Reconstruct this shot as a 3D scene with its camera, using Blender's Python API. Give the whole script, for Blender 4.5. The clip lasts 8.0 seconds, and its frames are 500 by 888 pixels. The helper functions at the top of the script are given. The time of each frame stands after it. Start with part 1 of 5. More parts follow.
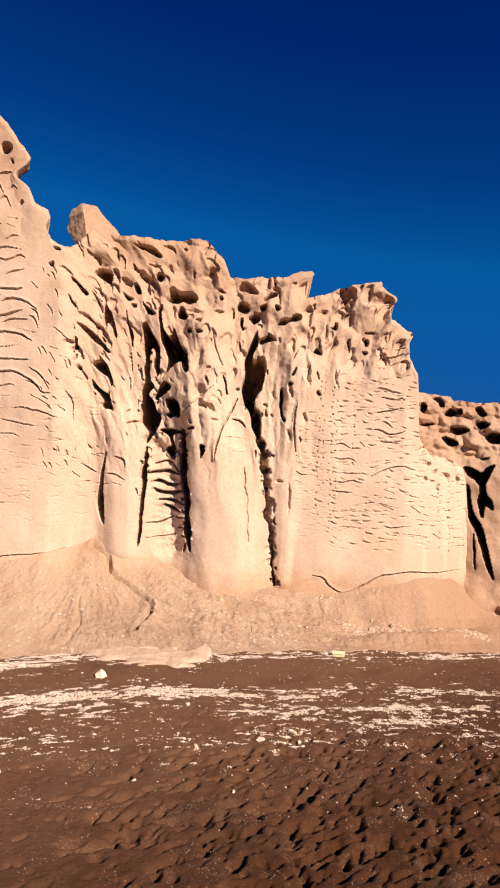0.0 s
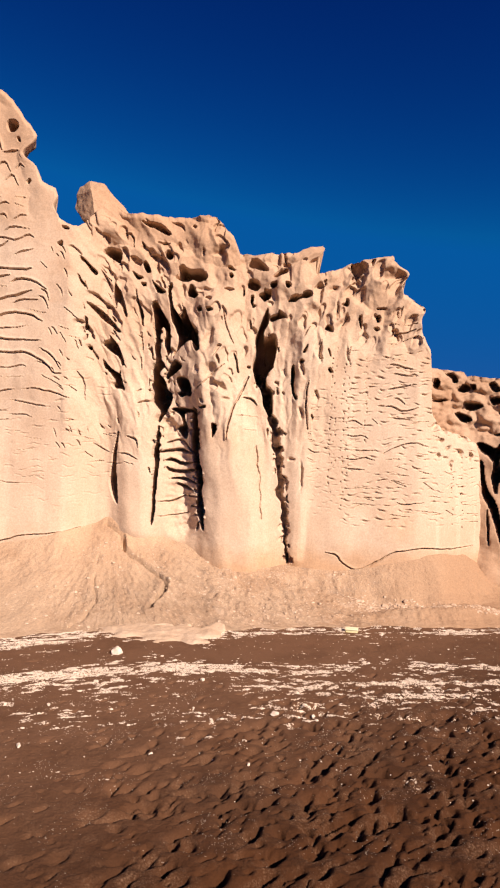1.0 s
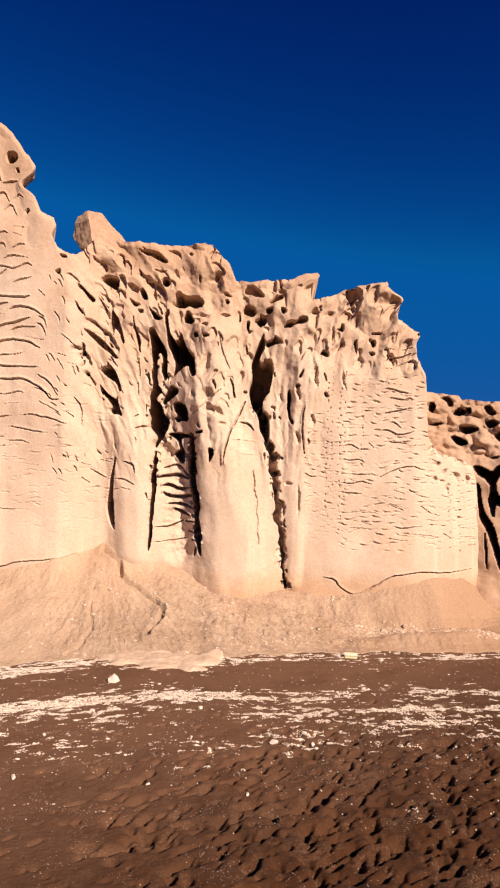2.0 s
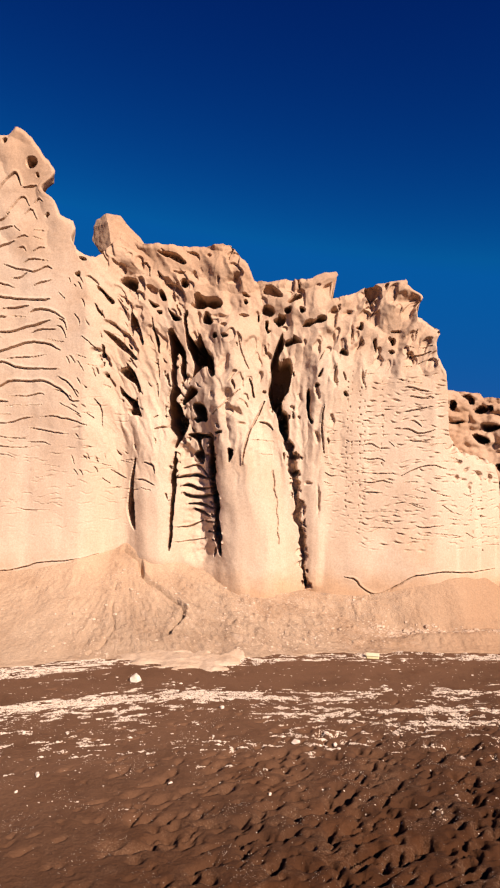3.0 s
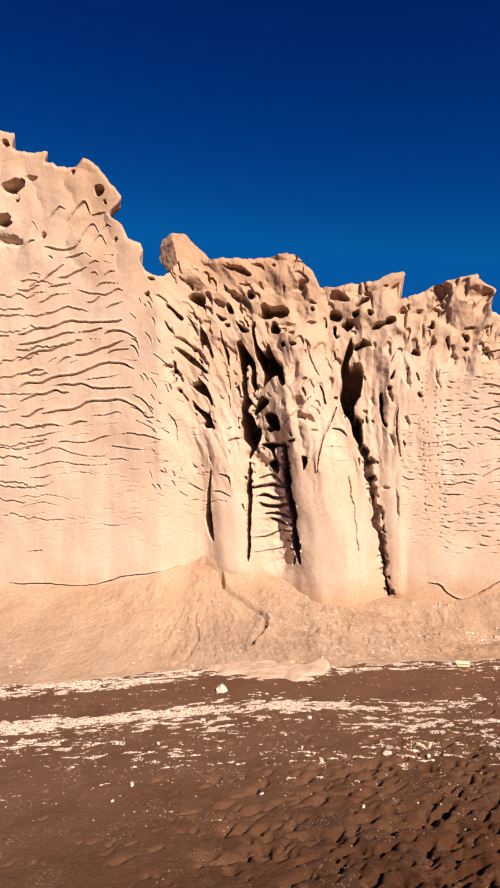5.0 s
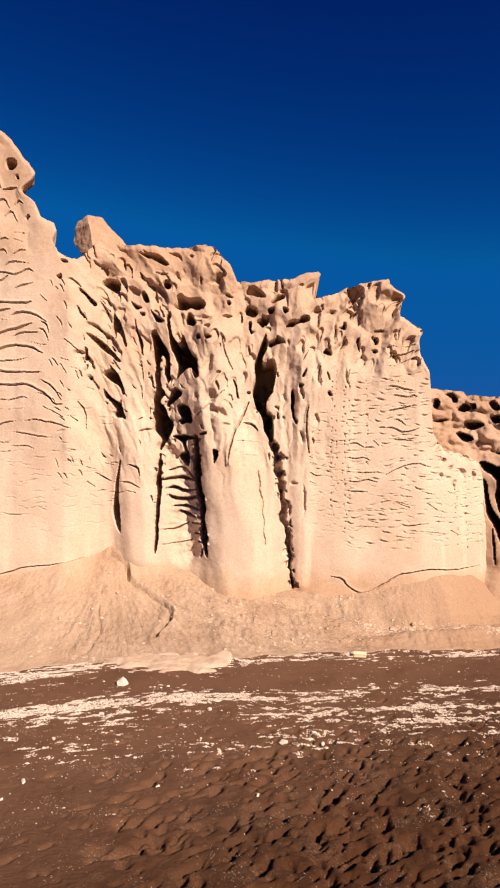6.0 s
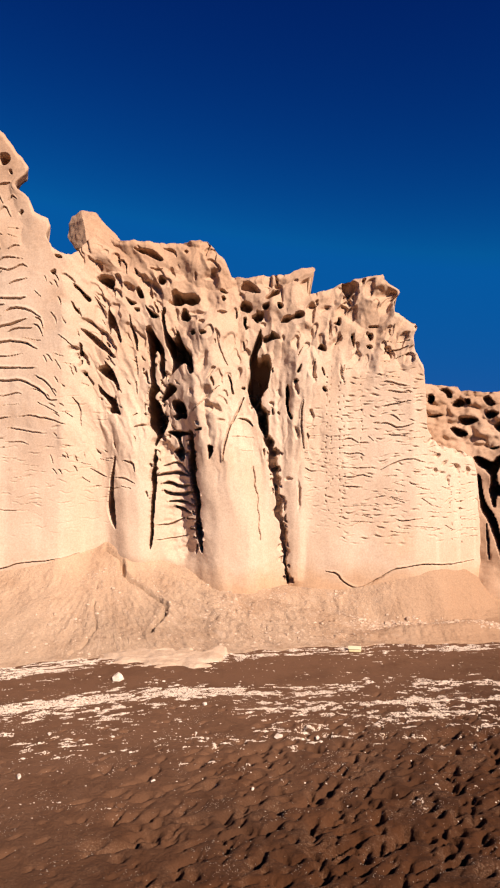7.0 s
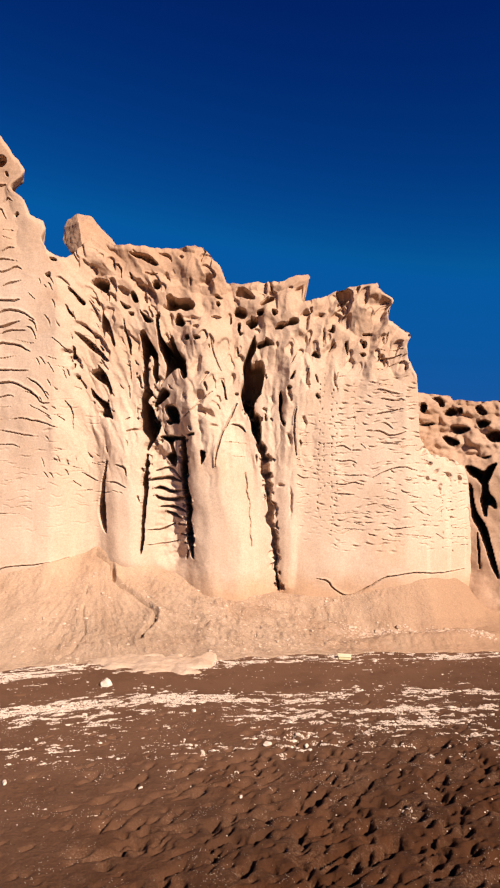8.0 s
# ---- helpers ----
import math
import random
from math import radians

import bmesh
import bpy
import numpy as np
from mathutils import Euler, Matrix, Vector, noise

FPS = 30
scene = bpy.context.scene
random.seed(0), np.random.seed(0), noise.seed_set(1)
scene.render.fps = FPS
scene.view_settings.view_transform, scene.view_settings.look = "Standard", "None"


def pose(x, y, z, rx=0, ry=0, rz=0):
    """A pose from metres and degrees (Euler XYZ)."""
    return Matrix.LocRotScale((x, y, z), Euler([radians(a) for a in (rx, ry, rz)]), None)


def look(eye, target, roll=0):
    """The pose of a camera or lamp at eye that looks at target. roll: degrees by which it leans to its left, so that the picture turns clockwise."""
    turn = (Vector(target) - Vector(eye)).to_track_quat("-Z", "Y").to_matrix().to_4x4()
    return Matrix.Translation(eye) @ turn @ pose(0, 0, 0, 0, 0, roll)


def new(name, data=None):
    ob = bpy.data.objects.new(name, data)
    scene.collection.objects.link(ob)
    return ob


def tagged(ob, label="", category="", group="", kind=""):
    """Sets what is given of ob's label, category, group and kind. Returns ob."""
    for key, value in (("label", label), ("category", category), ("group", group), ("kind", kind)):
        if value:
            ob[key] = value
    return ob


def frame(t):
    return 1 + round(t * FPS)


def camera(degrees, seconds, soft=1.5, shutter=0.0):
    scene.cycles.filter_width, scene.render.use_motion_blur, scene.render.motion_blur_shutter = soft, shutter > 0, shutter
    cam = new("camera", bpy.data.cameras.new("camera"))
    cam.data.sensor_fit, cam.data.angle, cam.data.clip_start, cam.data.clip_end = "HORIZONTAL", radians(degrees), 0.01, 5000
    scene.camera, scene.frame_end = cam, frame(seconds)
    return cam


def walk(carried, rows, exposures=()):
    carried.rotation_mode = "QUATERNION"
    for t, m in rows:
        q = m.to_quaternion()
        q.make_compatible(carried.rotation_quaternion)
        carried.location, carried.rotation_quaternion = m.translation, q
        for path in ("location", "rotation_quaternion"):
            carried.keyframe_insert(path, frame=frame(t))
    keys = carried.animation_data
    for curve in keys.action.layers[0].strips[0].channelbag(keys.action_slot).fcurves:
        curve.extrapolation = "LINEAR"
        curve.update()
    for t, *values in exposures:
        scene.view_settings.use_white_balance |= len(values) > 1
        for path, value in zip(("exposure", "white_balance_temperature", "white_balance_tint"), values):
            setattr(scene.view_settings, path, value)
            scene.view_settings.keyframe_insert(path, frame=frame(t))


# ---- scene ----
cam = camera(42.68, 8.0, soft=2.1)


def held(x, y, z, yaw, pitch, roll):
    """The camera at a place, turned to the left by yaw from +y, raised by pitch, leaning by roll (degrees)."""
    return pose(x, y, z, 90 + pitch, 0, yaw) @ pose(0, 0, 0, 0, 0, roll)


walk(cam, [
    (0.0, held(0.000, 0.000, 5.200, 0.001, 1.500, 2.499)),
    (0.5, held(0.004, 0.030, 5.183, 0.710, -0.249, 2.188)),
    (1.0, held(0.019, 0.023, 5.190, 1.038, -0.457, 1.885)),
    (1.2, held(0.030, 0.015, 5.189, 0.269, 0.409, 1.916)),
    (2.3, held(0.022, -0.018, 5.180, 1.330, 1.800, 1.190)),
    (2.5, held(0.021, -0.020, 5.179, 1.873, 1.790, 1.160)),
    (3.0, held(0.015, 0.004, 5.140, 2.553, 1.846, 1.105)),
    (3.5, held(0.019, -0.001, 5.155, 3.822, 1.626, 0.783)),
    (4.0, held(0.006, -0.020, 5.159, 5.545, 2.232, 0.143)),
    (4.2, held(0.002, -0.015, 5.150, 6.300, 2.400, -0.150)),
    (5.3, held(-0.015, 0.037, 5.107, 9.386, 2.710, -1.662)),
    (5.5, held(0.020, 0.053, 5.077, 7.584, 2.530, -1.250)),
    (5.8, held(0.055, 0.035, 5.115, 2.620, 2.450, -0.250)),
    (6.0, held(0.074, 0.017, 5.142, 1.376, 1.926, 0.280)),
    (6.5, held(0.075, -0.120, 5.180, 1.051, 1.334, 0.074)),
    (7.0, held(0.099, -0.009, 5.153, 0.989, 1.506, 0.156)),
    (7.5, held(0.077, -0.027, 5.170, 1.819, 1.356, -0.052)),
    (8.0, held(0.080, 0.015, 5.130, 0.276, 2.111, 0.935)),
], exposures=[(0.0, 0.74), (8.0, 0.74)])

# ---- daylight: a clear sky and a low warm sun from behind, on the right
TO_SUN = Vector((0.54, -0.66, 0.56)).normalized()
world = bpy.data.worlds.new("world")
scene.world = world
world.use_nodes = True
wn = world.node_tree
sky = wn.nodes.new("ShaderNodeTexSky")
sky.sky_type = "NISHITA"
sky.sun_disc = False
sky.sun_elevation = math.asin(TO_SUN.z)
sky.sun_rotation = math.atan2(TO_SUN.x, TO_SUN.y)
sky.altitude, sky.air_density, sky.dust_density, sky.ozone_density = 1500, 1.0, 0.0, 4.0
# a deep polarised blue: each colour of the sky falls off faster with height, the green fastest
split = wn.nodes.new("ShaderNodeSeparateColor")
wn.links.new(sky.outputs["Color"], split.inputs[0])
joined = wn.nodes.new("ShaderNodeCombineColor")
for channel, power, share in (("Red", 2.0, 0.012), ("Green", 2.65, 0.142), ("Blue", 1.6, 0.395)):
    steep = wn.nodes.new("ShaderNodeMath")
    steep.operation = "POWER"
    steep.inputs[1].default_value = power
    wn.links.new(split.outputs[channel], steep.inputs[0])
    scaled = wn.nodes.new("ShaderNodeMath")
    scaled.operation = "MULTIPLY"
    scaled.inputs[1].default_value = share
    wn.links.new(steep.outputs[0], scaled.inputs[0])
    wn.links.new(scaled.outputs[0], joined.inputs[channel])
even = wn.nodes.new("ShaderNodeVectorMath")
even.operation = "MINIMUM"
even.inputs[1].default_value = (0.15, 1.15, 4.2)
wn.links.new(joined.outputs[0], even.inputs[0])
wn.links.new(even.outputs[0], wn.nodes["Background"].inputs["Color"])
wn.nodes["Background"].inputs["Strength"].default_value = 0.05

sun = new("sun", bpy.data.lights.new("sun", "SUN"))
sun.data.energy, sun.data.angle, sun.data.color = 5.0, radians(0.53), (1.0, 0.838, 0.725)
sun.matrix_world = look(TO_SUN * 60, (0, 0, 0))


# ---- materials
def node_material(name, low, high, scale, rough, relief, fine, runs=False, dust=None, far_tone=None, settled=None, shaded_top=None, fan=None):
    """Earth: two colours mixed by a broad and a fine noise, with a grain of bumps. relief: metres; fine: size of the grain."""
    m = bpy.data.materials.new(name)
    m.use_nodes = True
    t = m.node_tree
    shader = t.nodes["Principled BSDF"]
    shader.inputs["Roughness"].default_value = rough
    shader.inputs["Specular IOR Level"].default_value = 0.15
    place = t.nodes.new("ShaderNodeTexCoord").outputs["Object"]

    def grain(size, detail, roughness=0.6):
        n = t.nodes.new("ShaderNodeTexNoise")
        n.inputs["Scale"].default_value = size
        n.inputs["Detail"].default_value = detail
        n.inputs["Roughness"].default_value = roughness
        t.links.new(place, n.inputs["Vector"])
        return n.outputs["Fac"]

    def mixed(fac, a, b, kind="MIX"):
        x = t.nodes.new("ShaderNodeMix")
        x.data_type, x.blend_type = "RGBA", kind
        for socket, value in ((x.inputs["Factor"], fac), (x.inputs["A"], a), (x.inputs["B"], b)):
            if isinstance(value, bpy.types.NodeSocket):
                t.links.new(value, socket)
            else:
                socket.default_value = value if isinstance(value, float) else (*value, 1)
        return x.outputs["Result"]

    def stretched(fac, a, b):
        r = t.nodes.new("ShaderNodeMapRange")
        r.inputs["From Min"].default_value, r.inputs["From Max"].default_value = a, b
        t.links.new(fac, r.inputs["Value"])
        return r.outputs["Result"]

    broad = mixed(stretched(grain(scale, 4), 0.35, 0.65), low, high)
    if runs:
        # pale run marks that rain has drawn down the face
        squeeze = t.nodes.new("ShaderNodeMapping")
        squeeze.inputs["Scale"].default_value = (2.2, 2.2, 0.09)
        t.links.new(place, squeeze.inputs["Vector"])
        drawn = t.nodes.new("ShaderNodeTexNoise")
        drawn.inputs["Scale"].default_value, drawn.inputs["Detail"].default_value = 1.0, 5
        t.links.new(squeeze.outputs["Vector"], drawn.inputs["Vector"])
        pale = tuple(min(0.8, c * 1.07) for c in high)
        broad = mixed(stretched(drawn.outputs["Fac"], 0.52, 0.70), broad, pale)
        rust = tuple(a * b for a, b in zip(low, (0.98, 0.93, 0.88)))
        broad = mixed(stretched(grain(0.35, 5, 0.7), 0.56, 0.74), broad, rust)
    if shaded_top:
        # shade of the top's folds painted brown, higher on the tower; orange ash splashed on the foot
        axes = t.nodes.new("ShaderNodeSeparateXYZ")
        t.links.new(place, axes.inputs[0])

        def ragged(value, size, spread, seed_detail):
            add = t.nodes.new("ShaderNodeMath")
            add.operation = "MULTIPLY_ADD"
            add.inputs[1].default_value = spread
            t.links.new(grain(size, seed_detail, 0.65), add.inputs[0])
            t.links.new(value, add.inputs[2])
            return add.outputs[0]

        west = t.nodes.new("ShaderNodeMath")
        west.operation = "MINIMUM"
        west.inputs[1].default_value = -4.5
        t.links.new(axes.outputs["X"], west.inputs[0])
        climbs = t.nodes.new("ShaderNodeMath")
        climbs.operation = "MULTIPLY_ADD"
        climbs.inputs[1].default_value = 1.0
        t.links.new(west.outputs[0], climbs.inputs[0])
        t.links.new(axes.outputs["Z"], climbs.inputs[2])
        shade_tint = stretched(ragged(climbs.outputs[0], 0.7, 5.0, 7), shaded_top, shaded_top + 5.5)
        broad = mixed(shade_tint, broad, (0.43, 0.264, 0.160))
        ash = stretched(ragged(axes.outputs["Z"], 1.1, 1.6, 6), 2.75, 1.95)
        broad = mixed(ash, broad, (0.47, 0.298, 0.180))
    if dust:
        thin = stretched(grain(1.3, 6, 0.75), 0.48, 0.66)
        broken = t.nodes.new("ShaderNodeMath")
        broken.operation = "MULTIPLY"
        t.links.new(thin, broken.inputs[0])
        t.links.new(stretched(grain(38, 4, 0.8), 0.47, 0.68), broken.inputs[1])
        broad = mixed(broken.outputs[0], broad, dust)
    if settled:
        # pale dust off the wall, settled on the upper slope
        height = t.nodes.new("ShaderNodeSeparateXYZ")
        t.links.new(place, height.inputs[0])
        ragged = t.nodes.new("ShaderNodeMath")
        ragged.operation = "MULTIPLY_ADD"
        ragged.inputs[1].default_value = 2.4
        t.links.new(grain(0.9, 6, 0.7), ragged.inputs[0])
        t.links.new(height.outputs["Z"], ragged.inputs[2])
        broad = mixed(stretched(ragged.outputs[0], 1.6, 3.1), broad, settled)
        broad = mixed(stretched(grain(0.3, 5, 0.6), 0.5, 0.75), broad, (0.34, 0.205, 0.118))
        # a browner colour towards the right end of the slope
        east = t.nodes.new("ShaderNodeMath")
        east.operation = "MULTIPLY_ADD"
        east.inputs[1].default_value = 4.0
        t.links.new(grain(0.5, 5, 0.6), east.inputs[0])
        t.links.new(height.outputs["X"], east.inputs[2])
        broad = mixed(stretched(east.outputs[0], 4.2, 8.5), broad, (0.345, 0.212, 0.126))
    streaked = None
    if fan:
        # streaks of coarse and fine stuff that run down from the fan's head
        axes = t.nodes.new("ShaderNodeSeparateXYZ")
        t.links.new(place, axes.inputs[0])
        flat = t.nodes.new("ShaderNodeVectorMath")
        flat.operation = "MULTIPLY"
        flat.inputs[1].default_value = (1, 1, 0)
        t.links.new(place, flat.inputs[0])
        reach = t.nodes.new("ShaderNodeVectorMath")
        reach.operation = "DISTANCE"
        reach.inputs[1].default_value = (*fan, 0)
        t.links.new(flat.outputs[0], reach.inputs[0])

        def sums(kind, a, b, c=None):
            n = t.nodes.new("ShaderNodeMath")
            n.operation = kind
            for socket, value in zip(n.inputs, (a, b, c)):
                if isinstance(value, bpy.types.NodeSocket):
                    t.links.new(value, socket)
                elif value is not None:
                    socket.default_value = value
            return n.outputs[0]

        way = sums("ARCTAN2", sums("SUBTRACT", axes.outputs["X"], fan[0]), sums("SUBTRACT", fan[1], axes.outputs["Y"]))
        polar = t.nodes.new("ShaderNodeCombineXYZ")
        t.links.new(sums("MULTIPLY", way, 17.0), polar.inputs[0])
        t.links.new(sums("MULTIPLY", reach.outputs["Value"], 1.3), polar.inputs[1])
        lines = t.nodes.new("ShaderNodeTexNoise")
        lines.inputs["Scale"].default_value, lines.inputs["Detail"].default_value, lines.inputs["Roughness"].default_value = 1.0, 8, 0.72
        t.links.new(polar.outputs[0], lines.inputs["Vector"])
        within = sums("MULTIPLY", stretched(way, -0.45, 0.15), stretched(reach.outputs["Value"], 1.0, 3.0))
        within = sums("MULTIPLY", within, stretched(axes.outputs["X"], 5.0, 3.2))
        streaked = sums("MULTIPLY", lines.outputs["Fac"], within)
        broad = mixed(sums("MULTIPLY", stretched(lines.outputs["Fac"], 0.48, 0.30), within), broad, (0.295, 0.202, 0.137))
        broad = mixed(sums("MULTIPLY", stretched(lines.outputs["Fac"], 0.54, 0.70), within), broad, (0.46, 0.328, 0.23))
    if far_tone:
        # a paler colour towards the cliff and the left, darkest at the near right
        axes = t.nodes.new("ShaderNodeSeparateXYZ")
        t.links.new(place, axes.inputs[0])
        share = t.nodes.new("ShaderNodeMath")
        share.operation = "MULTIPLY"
        far_left = t.nodes.new("ShaderNodeMath")
        far_left.operation = "MULTIPLY_ADD"
        far_left.inputs[1].default_value = -0.8
        t.links.new(axes.outputs["X"], far_left.inputs[0])
        t.links.new(axes.outputs["Y"], far_left.inputs[2])
        t.links.new(stretched(far_left.outputs[0], 7.8, 13.6), share.inputs[0])
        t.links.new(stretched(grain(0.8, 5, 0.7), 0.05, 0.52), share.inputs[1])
        broad = mixed(share.outputs[0], broad, far_tone)
    speck = mixed(stretched(grain(1 / fine, 3), 0.3, 0.7), (0.86, 0.85, 0.84), (1.10, 1.10, 1.10))
    t.links.new(mixed(1.0, broad, speck, "MULTIPLY"), shader.inputs["Base Color"])
    bump = t.nodes.new("ShaderNodeBump")
    bump.inputs["Distance"].default_value = relief
    bump.inputs["Strength"].default_value = 1.0
    if streaked:
        t.links.new(sums("ADD", grain(0.35 / fine, 6, 0.65), sums("MULTIPLY", streaked, 2.2)), bump.inputs["Height"])
    else:
        t.links.new(grain(0.35 / fine, 6, 0.65), bump.inputs["Height"])
    t.links.new(bump.outputs["Normal"], shader.inputs["Normal"])
    return m


PUMICE_WALL = node_material("pumice_wall", (0.515, 0.368, 0.255), (0.568, 0.422, 0.304), 0.5, 0.95, 0.006, 0.05, runs=True, shaded_top=5.0)
PUMICE_FAR = node_material("brown_pumice_wall", (0.34, 0.205, 0.122), (0.43, 0.285, 0.188), 0.6, 0.95, 0.012, 0.06)
SCREE = node_material("scree", (0.355, 0.235, 0.149), (0.46, 0.321, 0.211), 1.3, 0.95, 0.05, 0.05, dust=(0.22, 0.150, 0.102), settled=(0.505, 0.342, 0.220), fan=(-4.95, 20.8))
SCREE_STONE = node_material("scree_stone", (0.40, 0.27, 0.18), (0.60, 0.45, 0.33), 7.0, 0.95, 0.004, 0.02)
PALE_DRIFT = node_material("pale_pumice_sand", (0.47, 0.333, 0.225), (0.54, 0.397, 0.282), 1.5, 0.95, 0.012, 0.03)
BLACK_SAND = node_material("black_sand", (0.038, 0.0136, 0.0043), (0.065, 0.0238, 0.0079), 0.6, 0.9, 0.03, 0.022, dust=(0.23, 0.136, 0.080), far_tone=(0.147, 0.0735, 0.0395))
PUMICE_STONE = node_material("pumice_stone", (0.60, 0.48, 0.37), (0.74, 0.62, 0.50), 9.0, 0.95, 0.004, 0.02)
CREAM = node_material("cream_plastic", (0.74, 0.67, 0.44), (0.78, 0.72, 0.52), 4.0, 0.5, 0.001, 0.02)
YELLOW_FOAM = node_material("yellow_plastic", (0.66, 0.58, 0.30), (0.72, 0.65, 0.38), 4.0, 0.5, 0.001, 0.02)


# ---- shapes
def smooth(a, b, x):
    t = np.clip((x - a) / (b - a), 0, 1)
    return t * t * (3 - 2 * t)


LATTICE = np.random.RandomState(5).rand(256, 256) * 2 * np.pi


def perlin(x, y):
    """Gradient noise over a plane, about -0.7 to 0.7."""
    i, j = np.floor(x).astype(int), np.floor(y).astype(int)
    u, v = x - i, y - j

    def corner(a, b):
        angle = LATTICE[(i + a) % 256, (j + b) % 256]
        return np.cos(angle) * (u - a) + np.sin(angle) * (v - b)

    su, sv = u * u * u * (u * (u * 6 - 15) + 10), v * v * v * (v * (v * 6 - 15) + 10)
    low, high = corner(0, 0) * (1 - su) + corner(1, 0) * su, corner(0, 1) * (1 - su) + corner(1, 1) * su
    return low * (1 - sv) + high * sv


def layered(x, y, octaves=4, gain=0.5):
    return sum(gain ** n * perlin(x * 2 ** n + 17.3 * n, y * 2 ** n + 9.1 * n) for n in range(octaves))


def scallops(x, y, seed):
    """Bowls with sharp crests between them: 1 in the middle of a bowl, 0 on the crests."""
    i, j = np.floor(x).astype(int), np.floor(y).astype(int)
    near, next_one = np.full(x.shape, 9.0), np.full(x.shape, 9.0)
    for a in (-1, 0, 1):
        for b in (-1, 0, 1):
            angle = LATTICE[(i + a + seed) % 256, (j + b) % 256]
            d = np.hypot(i + a + 0.5 + 0.42 * np.cos(angle * 3) - x, j + b + 0.5 + 0.42 * np.sin(angle * 5) - y)
            next_one = np.minimum(next_one, np.maximum(near, d))
            near = np.minimum(near, d)
    return np.clip(next_one - near, 0, 1)


def sheet(name, verts, rows, columns, material, parent=None, keep=None):
    """A mesh of a grid of vertices (rows x columns x 3)."""
    at = np.arange(rows * columns).reshape(rows, columns)
    quads = np.stack([at[:-1, :-1], at[:-1, 1:], at[1:, 1:], at[1:, :-1]], -1).reshape(-1, 4)
    if keep is not None:
        quads = quads[keep.reshape(-1)]
        used, quads = np.unique(quads, return_inverse=True)
        verts, quads = verts.reshape(-1, 3)[used], quads.reshape(-1, 4)
    return mesh_of(name, verts.reshape(-1, 3), quads, material, parent)


def mesh_of(name, verts, faces, material, parent=None, flat=False):
    """An object from arrays of vertices and of faces that have all the same number of corners."""
    me = bpy.data.meshes.new(name)
    count, corners = faces.shape
    me.vertices.add(len(verts))
    me.vertices.foreach_set("co", np.ascontiguousarray(verts, np.float32).ravel())
    me.loops.add(count * corners)
    me.loops.foreach_set("vertex_index", np.ascontiguousarray(faces, np.int32).ravel())
    me.polygons.add(count)
    me.polygons.foreach_set("loop_start", np.arange(0, count * corners, corners, dtype=np.int32))
    me.polygons.foreach_set("use_smooth", np.full(count, not flat))
    me.update(calc_edges=True)
    me.validate()
    me.materials.append(material)
    ob = new(name, me)
    ob.parent = parent
    return ob


def rounded(line, closed):
    """A line or outline with its corners cut once, so that it bends as worn rock does."""
    pairs = list(zip(line, line[1:] + line[:1])) if closed else list(zip(line, line[1:]))
    cut = [(a[0] + f * (b[0] - a[0]), a[1] + f * (b[1] - a[1])) for a, b in pairs for f in (0.22, 0.78)]
    return cut if closed else [line[0]] + cut[1:-1] + [line[-1]]


